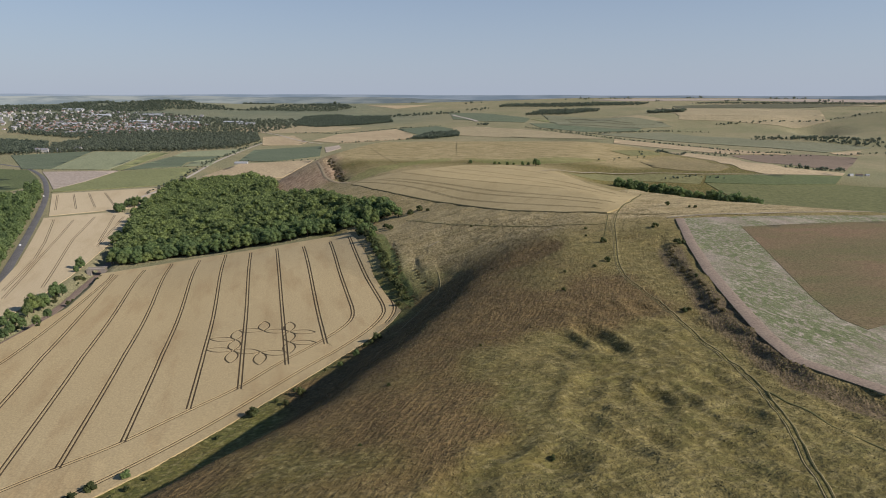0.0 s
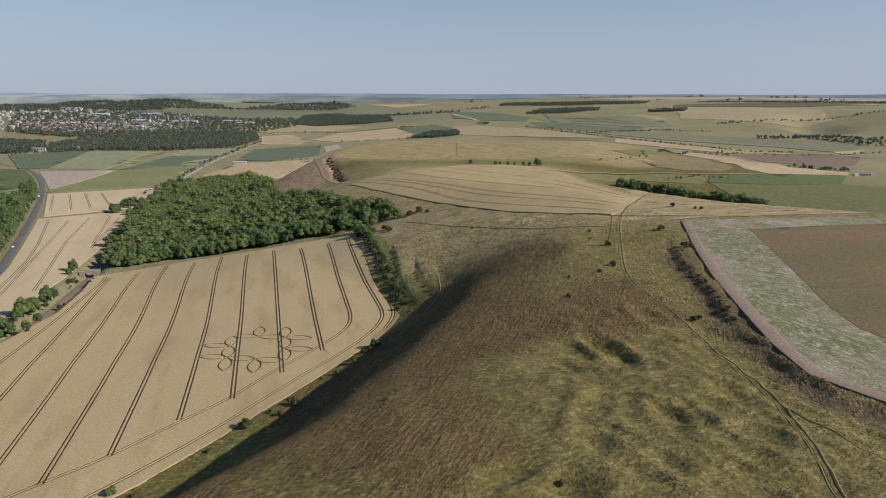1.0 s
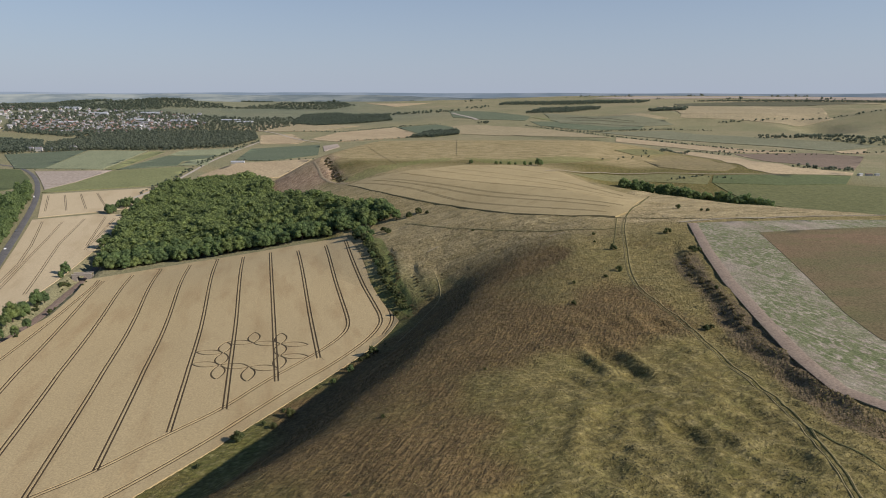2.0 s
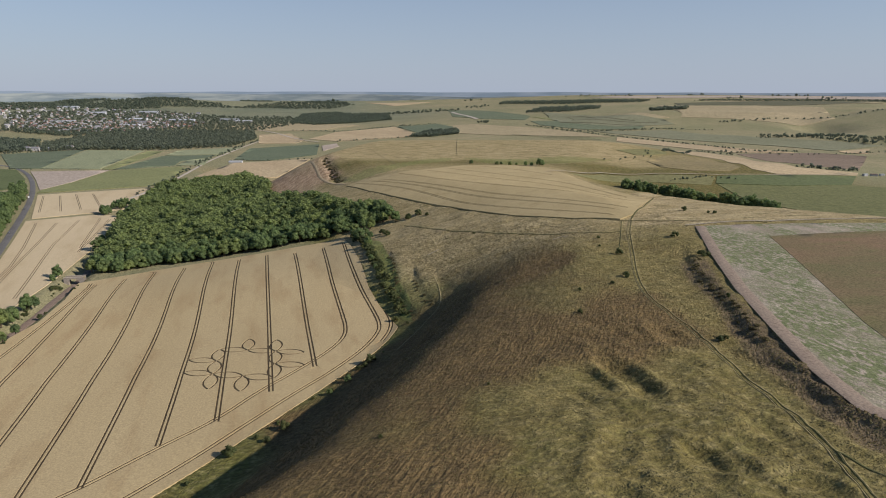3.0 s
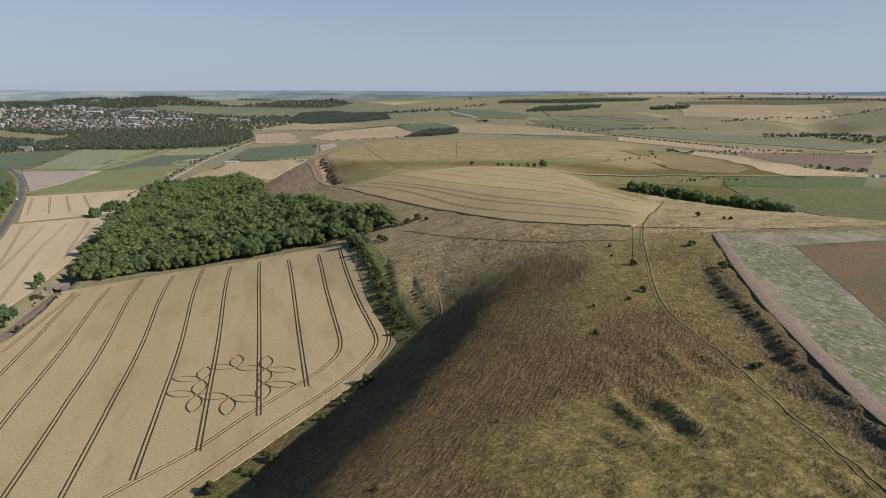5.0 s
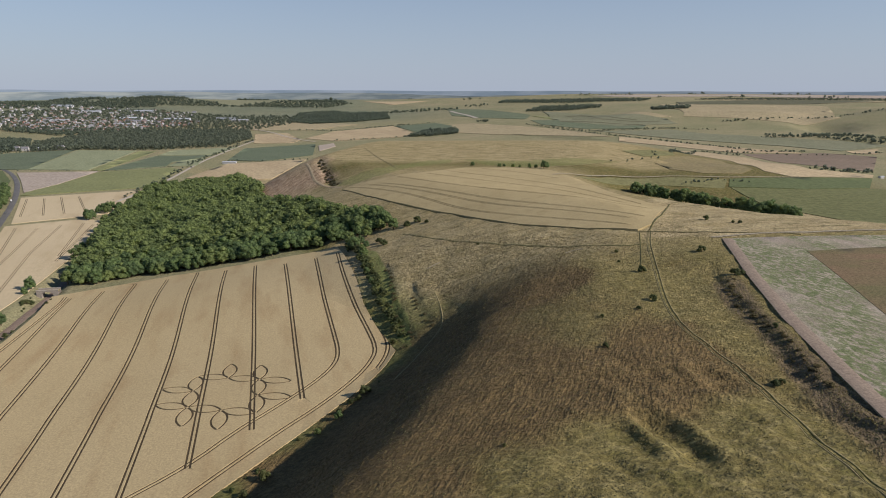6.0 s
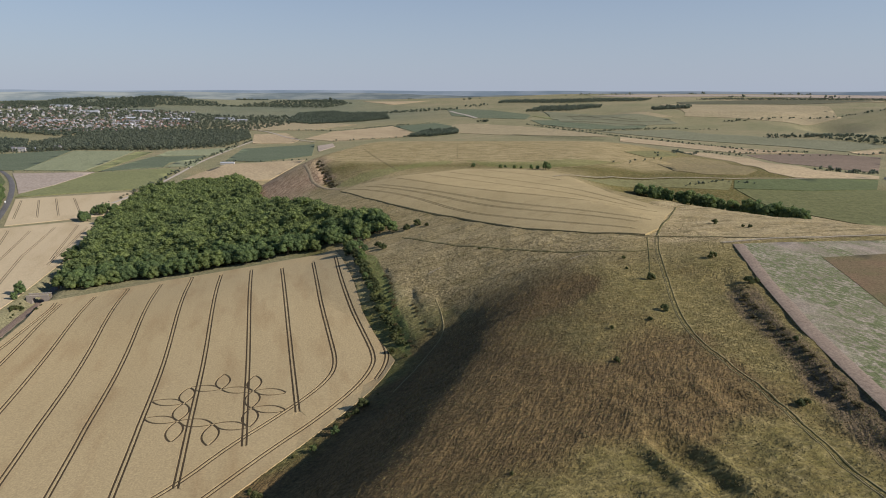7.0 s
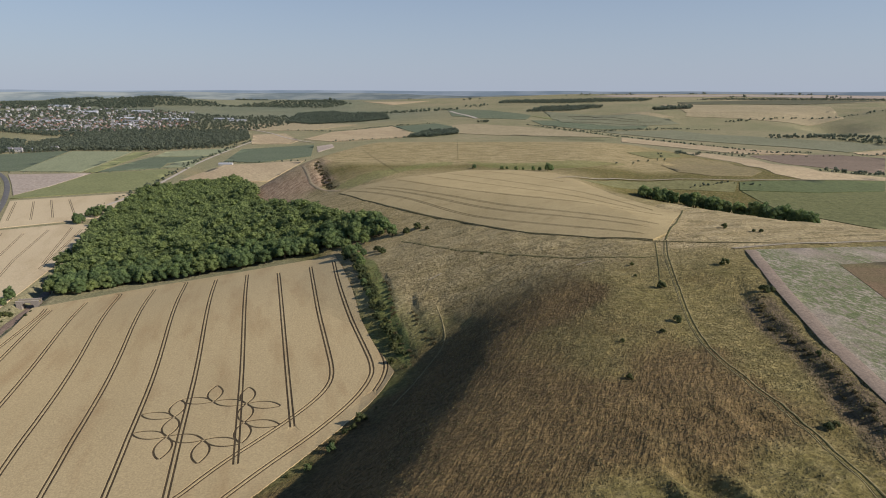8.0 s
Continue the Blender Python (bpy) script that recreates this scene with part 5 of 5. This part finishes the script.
ribbon("path", spaced(curved([(96, 135), (101, 123), (106, 110), (114, 90)], 2), 1.5), 0.8, WORN, "faint side track in the grass", "path", 0.14, 1.5)
SIDE_PATH = curved(SIDE_LINE, 2)
ribbon("path", SIDE_PATH, 0.9, WORN, "dark line of a footpath across the slope", "path", 0.14, 2.0, surface=draped)
ribbon("path_verge", offset(spaced(SIDE_PATH, 2.0), -1.6), 0.9, TRACK, "pale edge of the footpath", "path", 0.12, 2.0, surface=draped)
ribbon("path", curved([(116.6, 407), (102.7, 357.5), (95.7, 335)], 2), 0.5, WORN, "faint second wheel track", "path", 0.14, 1.5)
for d in (-0.9, 0.9):
    ribbon("path", offset(spaced(curved([(117, 421), (123, 432), (134, 456), (142, 474)], 2), 2.0), d), 0.7, WORN, "dark wheel rut along the wheat edge", "path", 0.3, 2.0)
ribbon("path", curved([(124, 412), (131, 428), (145, 455), (156, 479), (174, 522)], 2), 0.9, WORN, "dusty track round the wheat edge", "path", 0.3, 2.0)
ribbon("path", curved([(-24, 307), (-16.1, 319.7), (-9, 338), (-3.9, 349), (-1.1, 358), (-1.4, 367), (-2.8, 381.5), (-5.8, 394.7)], 2), 0.7, TRACK, "pale sheep path round the head of the combe", "path", 0.16, 1.2)
ribbon("chalk_track", [(150, 384), (214, 391), (300, 400), (420, 424)], 2.4, TRACK_PALE, "pale trodden track behind the fallow", "track", 0.5, 4.0)
for line in ([(505, 2698), (594, 2677), (630, 2490), (712, 2432)], [(492, 2508), (594, 2472), (682, 2400), (783, 2387)], [(438, 2448), (539, 2418), (628, 2351), (703, 2325)]):
    ribbon("terrace_bank", curved(line, 2), 9.0, OLIVE_BANK_FAR, "dark grassy bank of an old field terrace", "bank", 2.2, 20.0, surface=height)
for line in ([(220, 2086), (309, 2002), (438, 1944)], [(300, 1960), (380, 1905), (453, 1863)]):
    ribbon("terrace_bank", curved(line, 2), 7.0, OLIVE_BANK_FAR, "thin dark bank on the shoulder behind the fort", "bank", 1.9, 20.0, surface=height)
ribbon("lane", curved([(-750, 2548), (-602, 2354), (-505, 2154), (-431, 2029), (-372, 1953)], 2), 7.0, CHALKY, "pale farm lane between far stubble fields", "lane", 1.9, 20.0, surface=height)
ribbon("chalk_track", [(41, 3259), (102, 2976), (142, 2729)], 16.0, CHALKY, "white chalk track on the far rise", "track", 2.2, 20.0, surface=height)
ribbon("sheep_path", FORT_CLIMB, 0.9, TRACK, "pale sheep path straight up the fort hill", "path", 0.4, 4.0, surface=draped)
ribbon("sheep_path", FORT_SLANT, 0.8, TRACK, "faint slanting path on the fort hill", "path", 0.4, 4.0, surface=draped)
ribbon("chalk_track", EAST_TRACK, 2.6, TRACK_PALE, "pale chalk farm track across the valley", "track", 1.5, 12.0, surface=height)
ribbon("chalk_track", FLANK_LINE, 2.2, TRACK, "pale sheep track on the fort flank", "track", 0.7, 4.0, surface=draped)
ribbon("chalk_track", GULLY, 3.4, TRACK_TAN, "pale track climbing the brown hill end", "track", 0.3, 2.0, surface=draped)
ribbon("grass_bank", [(x, y - 2) for x, y in UP_RING[:7]] + [(150, 400), (200, 384)], 1.3, OLIVE_BANK, "dark rough grass bank below the upper wheat", "bank", 0.3, 2.0, surface=draped)
for line in ([(68, 384), (72, 386), (78, 385)], [(-11, 427), (-7, 429), (-3, 432)]):
    ribbon("chalk_scar", line, 0.9, TRACK_PALE, "small bare chalk scar in the turf", "chalk", 0.2, 1.5)
ribbon("field_margin", offset(SET_ASIDE, -2.4), 5.4, BARE, "bare pinkish soil margin of the fallow", "soil", 0.5, 4.0, surface=height)
ribbon("road", curved(ROAD, 2), 7.5, ASPHALT, "grey two-lane country road", "road", 0.5, 10.0, surface=height)
ribbon("lane", curved(LANE, 2), 6.0, CHALKY, "pale farm lane between hedges", "lane", 0.8, 12.0, surface=height)
ribbon("railway_bed", RAILWAY[1:-1], 6.5, BALLAST, "brown railway ballast in a shallow cutting", "railway", 0.25, 3.0)
railway = tagged(new("railway_track"), "pair of steel rails along the cutting", "railway track")
for d in (-2.3, -0.87, 0.87, 2.3):
    c = np.array(offset(spaced(RAILWAY[1:-1], 3.0), d))
    z = ground(c[:, 0], c[:, 1]) + 0.3
    n = len(c)
    v = np.concatenate([np.c_[np.array(offset(c, s)), z + up] for s, up in ((-0.05, 0), (-0.05, 0.15), (0.05, 0.15), (0.05, 0))])
    mesh("rail", v, [(k * n + i, k * n + i + 1, (k + 1) * n + i + 1, (k + 1) * n + i) for k in range(3) for i in range(n - 1)], STEEL, railway)


# ---- the railway bridge ----
def bridge(at, turn, span=8.0, rise=4.6, width=6.0):
    ob = tagged(new("railway_bridge"), "small pale brick arch bridge over the railway", "bridge")
    for name, y in (("arch_wall", -width / 2), ("arch_wall", width / 2 - 0.5)):
        rim = [(-7.5, -4.0), (-span / 2, -4.0)]
        rim += [(-span / 2 * math.cos(a), -1.2 + (rise - 2.0) * math.sin(a)) for a in np.linspace(0, math.pi, 13)]
        rim += [(span / 2, -4.0), (7.5, -4.0), (7.5, 2.6), (-7.5, 2.6)]
        bm = bmesh.new()
        face = bm.faces.new([bm.verts.new((x, y, z)) for x, z in rim])
        out = bmesh.ops.extrude_face_region(bm, geom=[face])
        bmesh.ops.translate(bm, vec=(0, 0.5, 0), verts=[g for g in out["geom"] if isinstance(g, bmesh.types.BMVert)])
        bmesh.ops.recalc_face_normals(bm, faces=bm.faces)
        part(name, bm, BRIDGE_BRICK, ob)
        bm = bmesh.new()
        box(bm, -7.8, 7.8, y - 0.08, y + 0.58, 2.6, 2.85)
        part("coping", bm, STONE, ob, "pale stone coping")
    bm = bmesh.new()
    prev = None
    for a in np.linspace(0, math.pi, 13):
        x, z = -span / 2 * math.cos(a), -1.2 + (rise - 2.0) * math.sin(a)
        row = [bm.verts.new((x, s * (width / 2 - 0.5), z)) for s in (-1, 1)]
        if prev:
            bm.faces.new((prev[0], prev[1], row[1], row[0]))
        prev = row
    part("vault", bm, BRIDGE_BRICK, ob)
    bm = bmesh.new()
    box(bm, -7.5, 7.5, -width / 2 + 0.5, width / 2 - 0.5, 1.3, 1.6)
    part("deck", bm, TRACK, ob)
    for s in (-1, 1):
        bm = bmesh.new()
        box(bm, *sorted((s * span / 2, s * (span / 2 + 0.6))), -width / 2 + 0.5, width / 2 - 0.5, -4.0, -1.2)
        part("abutment", bm, BRIDGE_BRICK, ob)
    ob.matrix_world = pose(*at, 0, 0, turn)
    return ob


bridge((-299.5, 498, float(height(-299, 498)) - 0.2), 12)


# ---- buildings ----
def house(name, label, category, group, long, deep, eaves, ridge, wall, roof, windows=0, chimney=True, glass=None):
    ob = tagged(new(name), label, category, group)
    bm = bmesh.new()
    box(bm, -long / 2, long / 2, -deep / 2, deep / 2, -1.5, eaves)
    part("wall", bm, wall, ob)
    bm = bmesh.new()
    e, o = 0.4, eaves - 0.1
    pts = [(-deep / 2 - e, o), (0, ridge), (deep / 2 + e, o), (deep / 2 + e, o - 0.25), (0, ridge - 0.3), (-deep / 2 - e, o - 0.25)]
    ends = [[bm.verts.new((x, y, z)) for y, z in pts] for x in (-long / 2 - 0.3, long / 2 + 0.3)]
    for a in range(6):
        b = (a + 1) % 6
        bm.faces.new((ends[0][a], ends[0][b], ends[1][b], ends[1][a]))
    bm.faces.new(ends[0])
    bm.faces.new(ends[1][::-1])
    bmesh.ops.recalc_face_normals(bm, faces=bm.faces)
    r = part("roof", bm, roof, ob)
    for s in (-1, 1):
        bm = bmesh.new()
        g = [bm.verts.new((s * long / 2, y, z)) for y, z in ((-deep / 2, eaves), (deep / 2, eaves), (0, ridge - 0.35))]
        bm.faces.new(g)
        part("gable", bm, wall, ob)
    if chimney:
        bm = bmesh.new()
        box(bm, long * 0.3, long * 0.3 + 0.8, -0.4, 0.4, ridge - 0.8, ridge + 1.1)
        c = part("chimney", bm, BRICK, ob)
        c.parent = r
    for n in range(windows):
        bm = bmesh.new()
        x = -long / 2 + long * (n + 0.5) / windows
        box(bm, x - 0.6, x + 0.6, -deep / 2 - 0.06, -deep / 2 + 0.05, eaves * 0.45, eaves * 0.8)
        part("window", bm, glass or GLASS, ob)
    return ob


protos = []
for q, (wall, roof, tone) in enumerate(((BRICK, TILE, "red brick house with a red tiled roof"), (RENDER_WALL, TILE, "white rendered house with a red tiled roof"),
                                         (RENDER_WALL, SLATE, "white house with a grey slate roof"), (BRICK, SLATE, "brick house with a grey slate roof"))):
    protos.append(house("house", tone + " in the town", "house", "houses of the town", 11 + q, 8, 5.0, 8.6, wall, roof, 1))
rng = random.Random(11)
homes = scattered([(-1600, 2470), (-1330, 2330), (-1180, 2430), (-1000, 2700), (-1120, 3150), (-1500, 3450), (-1900, 3400), (-2050, 3150)], 39.0, 21, 0.45)
for x, y in homes[:290]:
    z = float(height(x, y))
    copy_thing(protos[rng.randrange(4)], Matrix.Translation((x, y, z)) @ Matrix.Rotation(rng.choice((0.1, 0.35, 1.7, 1.3)) + rng.uniform(-0.2, 0.2), 4, "Z") @ Matrix.Scale(rng.uniform(0.75, 1.1), 4))


def town(spots, seed):
    """The crowded far roofs of the town, as one mesh of small gabled houses."""
    rng = np.random.default_rng(seed)
    n = len(spots)
    long, deep, eaves, a = rng.uniform(9, 20, n), rng.uniform(7, 9, n), rng.uniform(4.5, 6.5, n), rng.choice((0.1, 0.35, 1.7, 1.3), n) + rng.normal(scale=0.15, size=n)
    z = height(spots[:, 0], spots[:, 1])
    shape = [(sx, sy, sz) for sx in (-0.5, 0.5) for sy, sz in ((-0.5, -0.3), (-0.5, 1), (0, 1.75), (0.5, 1), (0.5, -0.3))]
    v = np.stack([np.stack([spots[:, 0] + sx * long * np.cos(a) - sy * deep * np.sin(a), spots[:, 1] + sx * long * np.sin(a) + sy * deep * np.cos(a), z + sz * eaves], 1) for sx, sy, sz in shape], 1)
    one = [(0, 5, 6, 1), (3, 8, 9, 4), (0, 1, 2, 3, 4), (9, 8, 7, 6, 5), (1, 6, 7, 2), (2, 7, 8, 3)]
    roof = rng.integers(1, 4, n)
    f = [tuple(10 * k + q for q in t) for k in range(n) for t in one]
    slots = [s for k in range(n) for s in (0, 0, 0, 0, roof[k], roof[k])]
    return tagged(mesh("town_houses", v.reshape(-1, 3), f, [RENDER_WALL, SLATE, TILE, SLATE], slots=slots), "crowded pale walls and roofs of the far town", "houses", kind="stuff")


town(scattered([(-2700, 2900), (-1950, 2600), (-1650, 2480), (-1250, 2350), (-1100, 2720), (-1150, 3100), (-1300, 3500), (-1900, 3650), (-2700, 3700)], 66.0, 51, 0.48), 53)
for x, y in ((-1050, 1668), (-1075, 1672), (-985, 1712), (-1390, 1890)):
    copy_thing(protos[2], Matrix.Translation((x, y, float(height(x, y)))) @ Matrix.Rotation(rng.uniform(-0.3, 0.3), 4, "Z") @ Matrix.Scale(1.3, 4))
for p in protos:
    for o in (*p.children_recursive, p):
        bpy.data.objects.remove(o)
for x, y, turn, long, deep, tall, wall, roof, label in (
        (-1425, 3048, 5, 96, 28, 6, METAL, METAL, "long pale metal warehouse in the town"), (-1204, 3025, -4, 120, 28, 6, METAL, METAL, "long pale metal warehouse in the town"),
        (-1771, 3360, 8, 88, 31, 6, METAL, METAL, "wide white warehouse roof"), (-1330, 2900, -8, 104, 23, 6, METAL, SLATE, "grey industrial shed in the town"),
        (-1558, 3475, 3, 104, 28, 6, METAL, METAL, "far white factory shed"), (-2100, 3680, 0, 120, 35, 6, METAL, METAL, "far white factory shed"),
        (-1000, 3080, -6, 96, 21, 6, METAL, METAL, "pale shed at the edge of town"), (-900, 2960, 4, 72, 21, 6, RENDER_WALL, METAL, "pale long block in the town"),
        (-1640, 2850, 12, 72, 24, 6, RENDER_WALL, METAL, "white store with a flat pale roof"), (-1290, 2720, -3, 56, 21, 6, METAL, METAL, "white trade shed in the town"),
        (-1040, 1690, 10, 46, 16, 5, RENDER_WALL, METAL, "long farm building with a pale roof"), (604, 916, 20, 7, 4, 2.4, RENDER_WALL, METAL, "small white farm shed by the ploughed field"), (622, 924, -10, 9, 4, 2.6, RENDER_WALL, TILE, "small white farm shed with a red roof"), (641, 935, 5, 6, 3.5, 2.2, RENDER_WALL, METAL, "small white farm shed by the ploughed field"), (-448, 1392, 4, 28, 10, 3.5, RENDER_WALL, METAL, "long low barn with a white roof beside the lane")):
    b = house("barn" if "barn" in label else "shed", label, "barn" if "barn" in label or "farm" in label else "warehouse", "", long, deep, tall, tall + deep * 0.14, wall, roof, 0, False)
    b.matrix_world = pose(x, y, float(height(x, y)) + 0.5, 0, 0, turn)


# ---- vehicles on the road ----
def car(label, paint, at, turn, van=False):
    ob = tagged(new("van" if van else "car"), label, "van" if van else "car", "vehicles on the road")
    long, tall = (5.4, 2.3) if van else (4.3, 1.45)
    bm = bmesh.new()
    prof = [(-long / 2, 0.35), (-long / 2, 0.95 if not van else tall), (-long * 0.3, 1.0 if not van else tall), (-long * 0.16, tall), (long * 0.22, tall), (long * 0.32, 1.0), (long / 2, 0.8), (long / 2, 0.35)]
    rows = [[bm.verts.new((x, y, z)) for x, z in prof] for y in (-0.88, 0.88)]
    for a in range(8):
        b = (a + 1) % 8
        bm.faces.new((rows[0][a], rows[0][b], rows[1][b], rows[1][a]))
    bm.faces.new(rows[0])
    bm.faces.new(rows[1][::-1])
    bmesh.ops.recalc_face_normals(bm, faces=bm.faces)
    bmesh.ops.bevel(bm, geom=bm.edges[:], offset=0.08, segments=1, affect="EDGES")
    part("body", bm, paint, ob)
    bm = bmesh.new()
    box(bm, long * 0.02, long * 0.27, -0.9, 0.9, tall * 0.68, tall * 0.92)
    part("side_window", bm, GLASS, ob)
    for x in (-long * 0.32, long * 0.32):
        for y in (-0.8, 0.8):
            bm = bmesh.new()
            bmesh.ops.create_cone(bm, cap_ends=True, segments=12, radius1=0.34, radius2=0.34, depth=0.22, matrix=Matrix.Translation((x, y, 0.34)) @ Matrix.Rotation(math.pi / 2, 4, "X"))
            part("wheel", bm, TYRE, ob)
    ob.matrix_world = pose(*at, 0, 0, turn)


for x, y, turn, paint, label, van in ((-598, 915, 125, WHITE_PAINT, "small white van on the road", True), (-548, 825, 118, GREY_PAINT, "grey car on the road", False),
                                      (-425, 590, 114, WHITE_PAINT, "white car on the road", False), (-470, 676, 116, GREY_PAINT, "dark grey car on the road", False)):
    car(label, paint, (x, y, float(height(x, y)) + 0.52), turn, van)

# ---- grass tussocks of the near down ----
rng = np.random.default_rng(31)


def tufts(name, n, x0, x1, y0, y1, wide, tall, mat, label, keep):
    x, y = rng.uniform(x0, x1, n * 3), rng.uniform(y0, y1, n * 3)
    ok = keep(x, y) > rng.random(n * 3)
    x, y = x[ok][:n], y[ok][:n]
    n = len(x)
    z = ground(x, y)
    w, h, a = rng.uniform(0.55, 1.3, n) * wide, rng.uniform(0.5, 1.4, n) * tall, rng.uniform(0, 6.283, n)
    vs = []
    for q in range(4):
        b = a + q * math.pi / 2
        vs.append(np.stack([x + np.cos(b) * w, y + np.sin(b) * w, z - 0.15], 1))
    vs.append(np.stack([x + rng.normal(scale=0.3, size=n) * w, y + rng.normal(scale=0.3, size=n) * w, z + h], 1))
    k = np.arange(n)
    f = np.concatenate([np.stack([k + q * n, k + (q + 1) % 4 * n, k + 4 * n], 1) for q in range(4)])
    return tagged(mesh(name, np.concatenate(vs), f, mat), label, "grass", kind="stuff")


tufts("tussock_grass", 64000, -20, 150, 62, 470, 0.5, 0.15, TUSSOCK, "pale dry tussocks of rough down grass", lambda x, y: (0.12 + turf(x, y)[1] ** 2 * 1.3) * step(470, 250, y) * ~inside(x, y, PLOT) * (along(x, y, MAIN_PATH)[0] > 2.2))
tufts("brown_herbage", 26000, -70, 115, 90, 480, 0.4, 0.24, HERBAGE, "brown seeding herbage on the scarp", lambda x, y: np.maximum(turf(x, y)[0], turf(x, y)[4]))

# ---- the blue rim of the distance: a far ridge that glows and a nearer, darker one, haze put into both colours ----
def ridge(radius, top, material, label):
    ang = np.radians(np.arange(-75, 75.1, 0.25))
    rx, ry = np.sin(ang) * radius, np.cos(ang) * radius
    rim = top(ang, rx, ry)
    v = np.concatenate([np.stack([rx, ry, rx * 0 + 20], 1), np.stack([rx, ry, rim], 1)])
    n = len(ang)
    tagged(mesh("backdrop", v, [(i, i + 1, n + i + 1, n + i) for i in range(n - 1)], material), label, "hills", kind="structure")


ridge(4870, lambda a, x, y: 143 - 8 * step(-0.3, 0.35, a) + 5 * rolling(x, y, 700.0, 41) + 3 * rolling(x, y, 190.0, 42), RIM, "glowing blue-grey backdrop of hazy far hills on the horizon")
ridge(4790, lambda a, x, y: 127 - 24 * step(-0.12, 0.1, a) + 7 * rolling(x, y, 620.0, 43) + 3 * rolling(x, y, 150.0, 44) + 1.5 * rolling(x, y, 45.0, 45), RIM_NEAR, "wooded ridge painted hazy blue-green before the horizon")
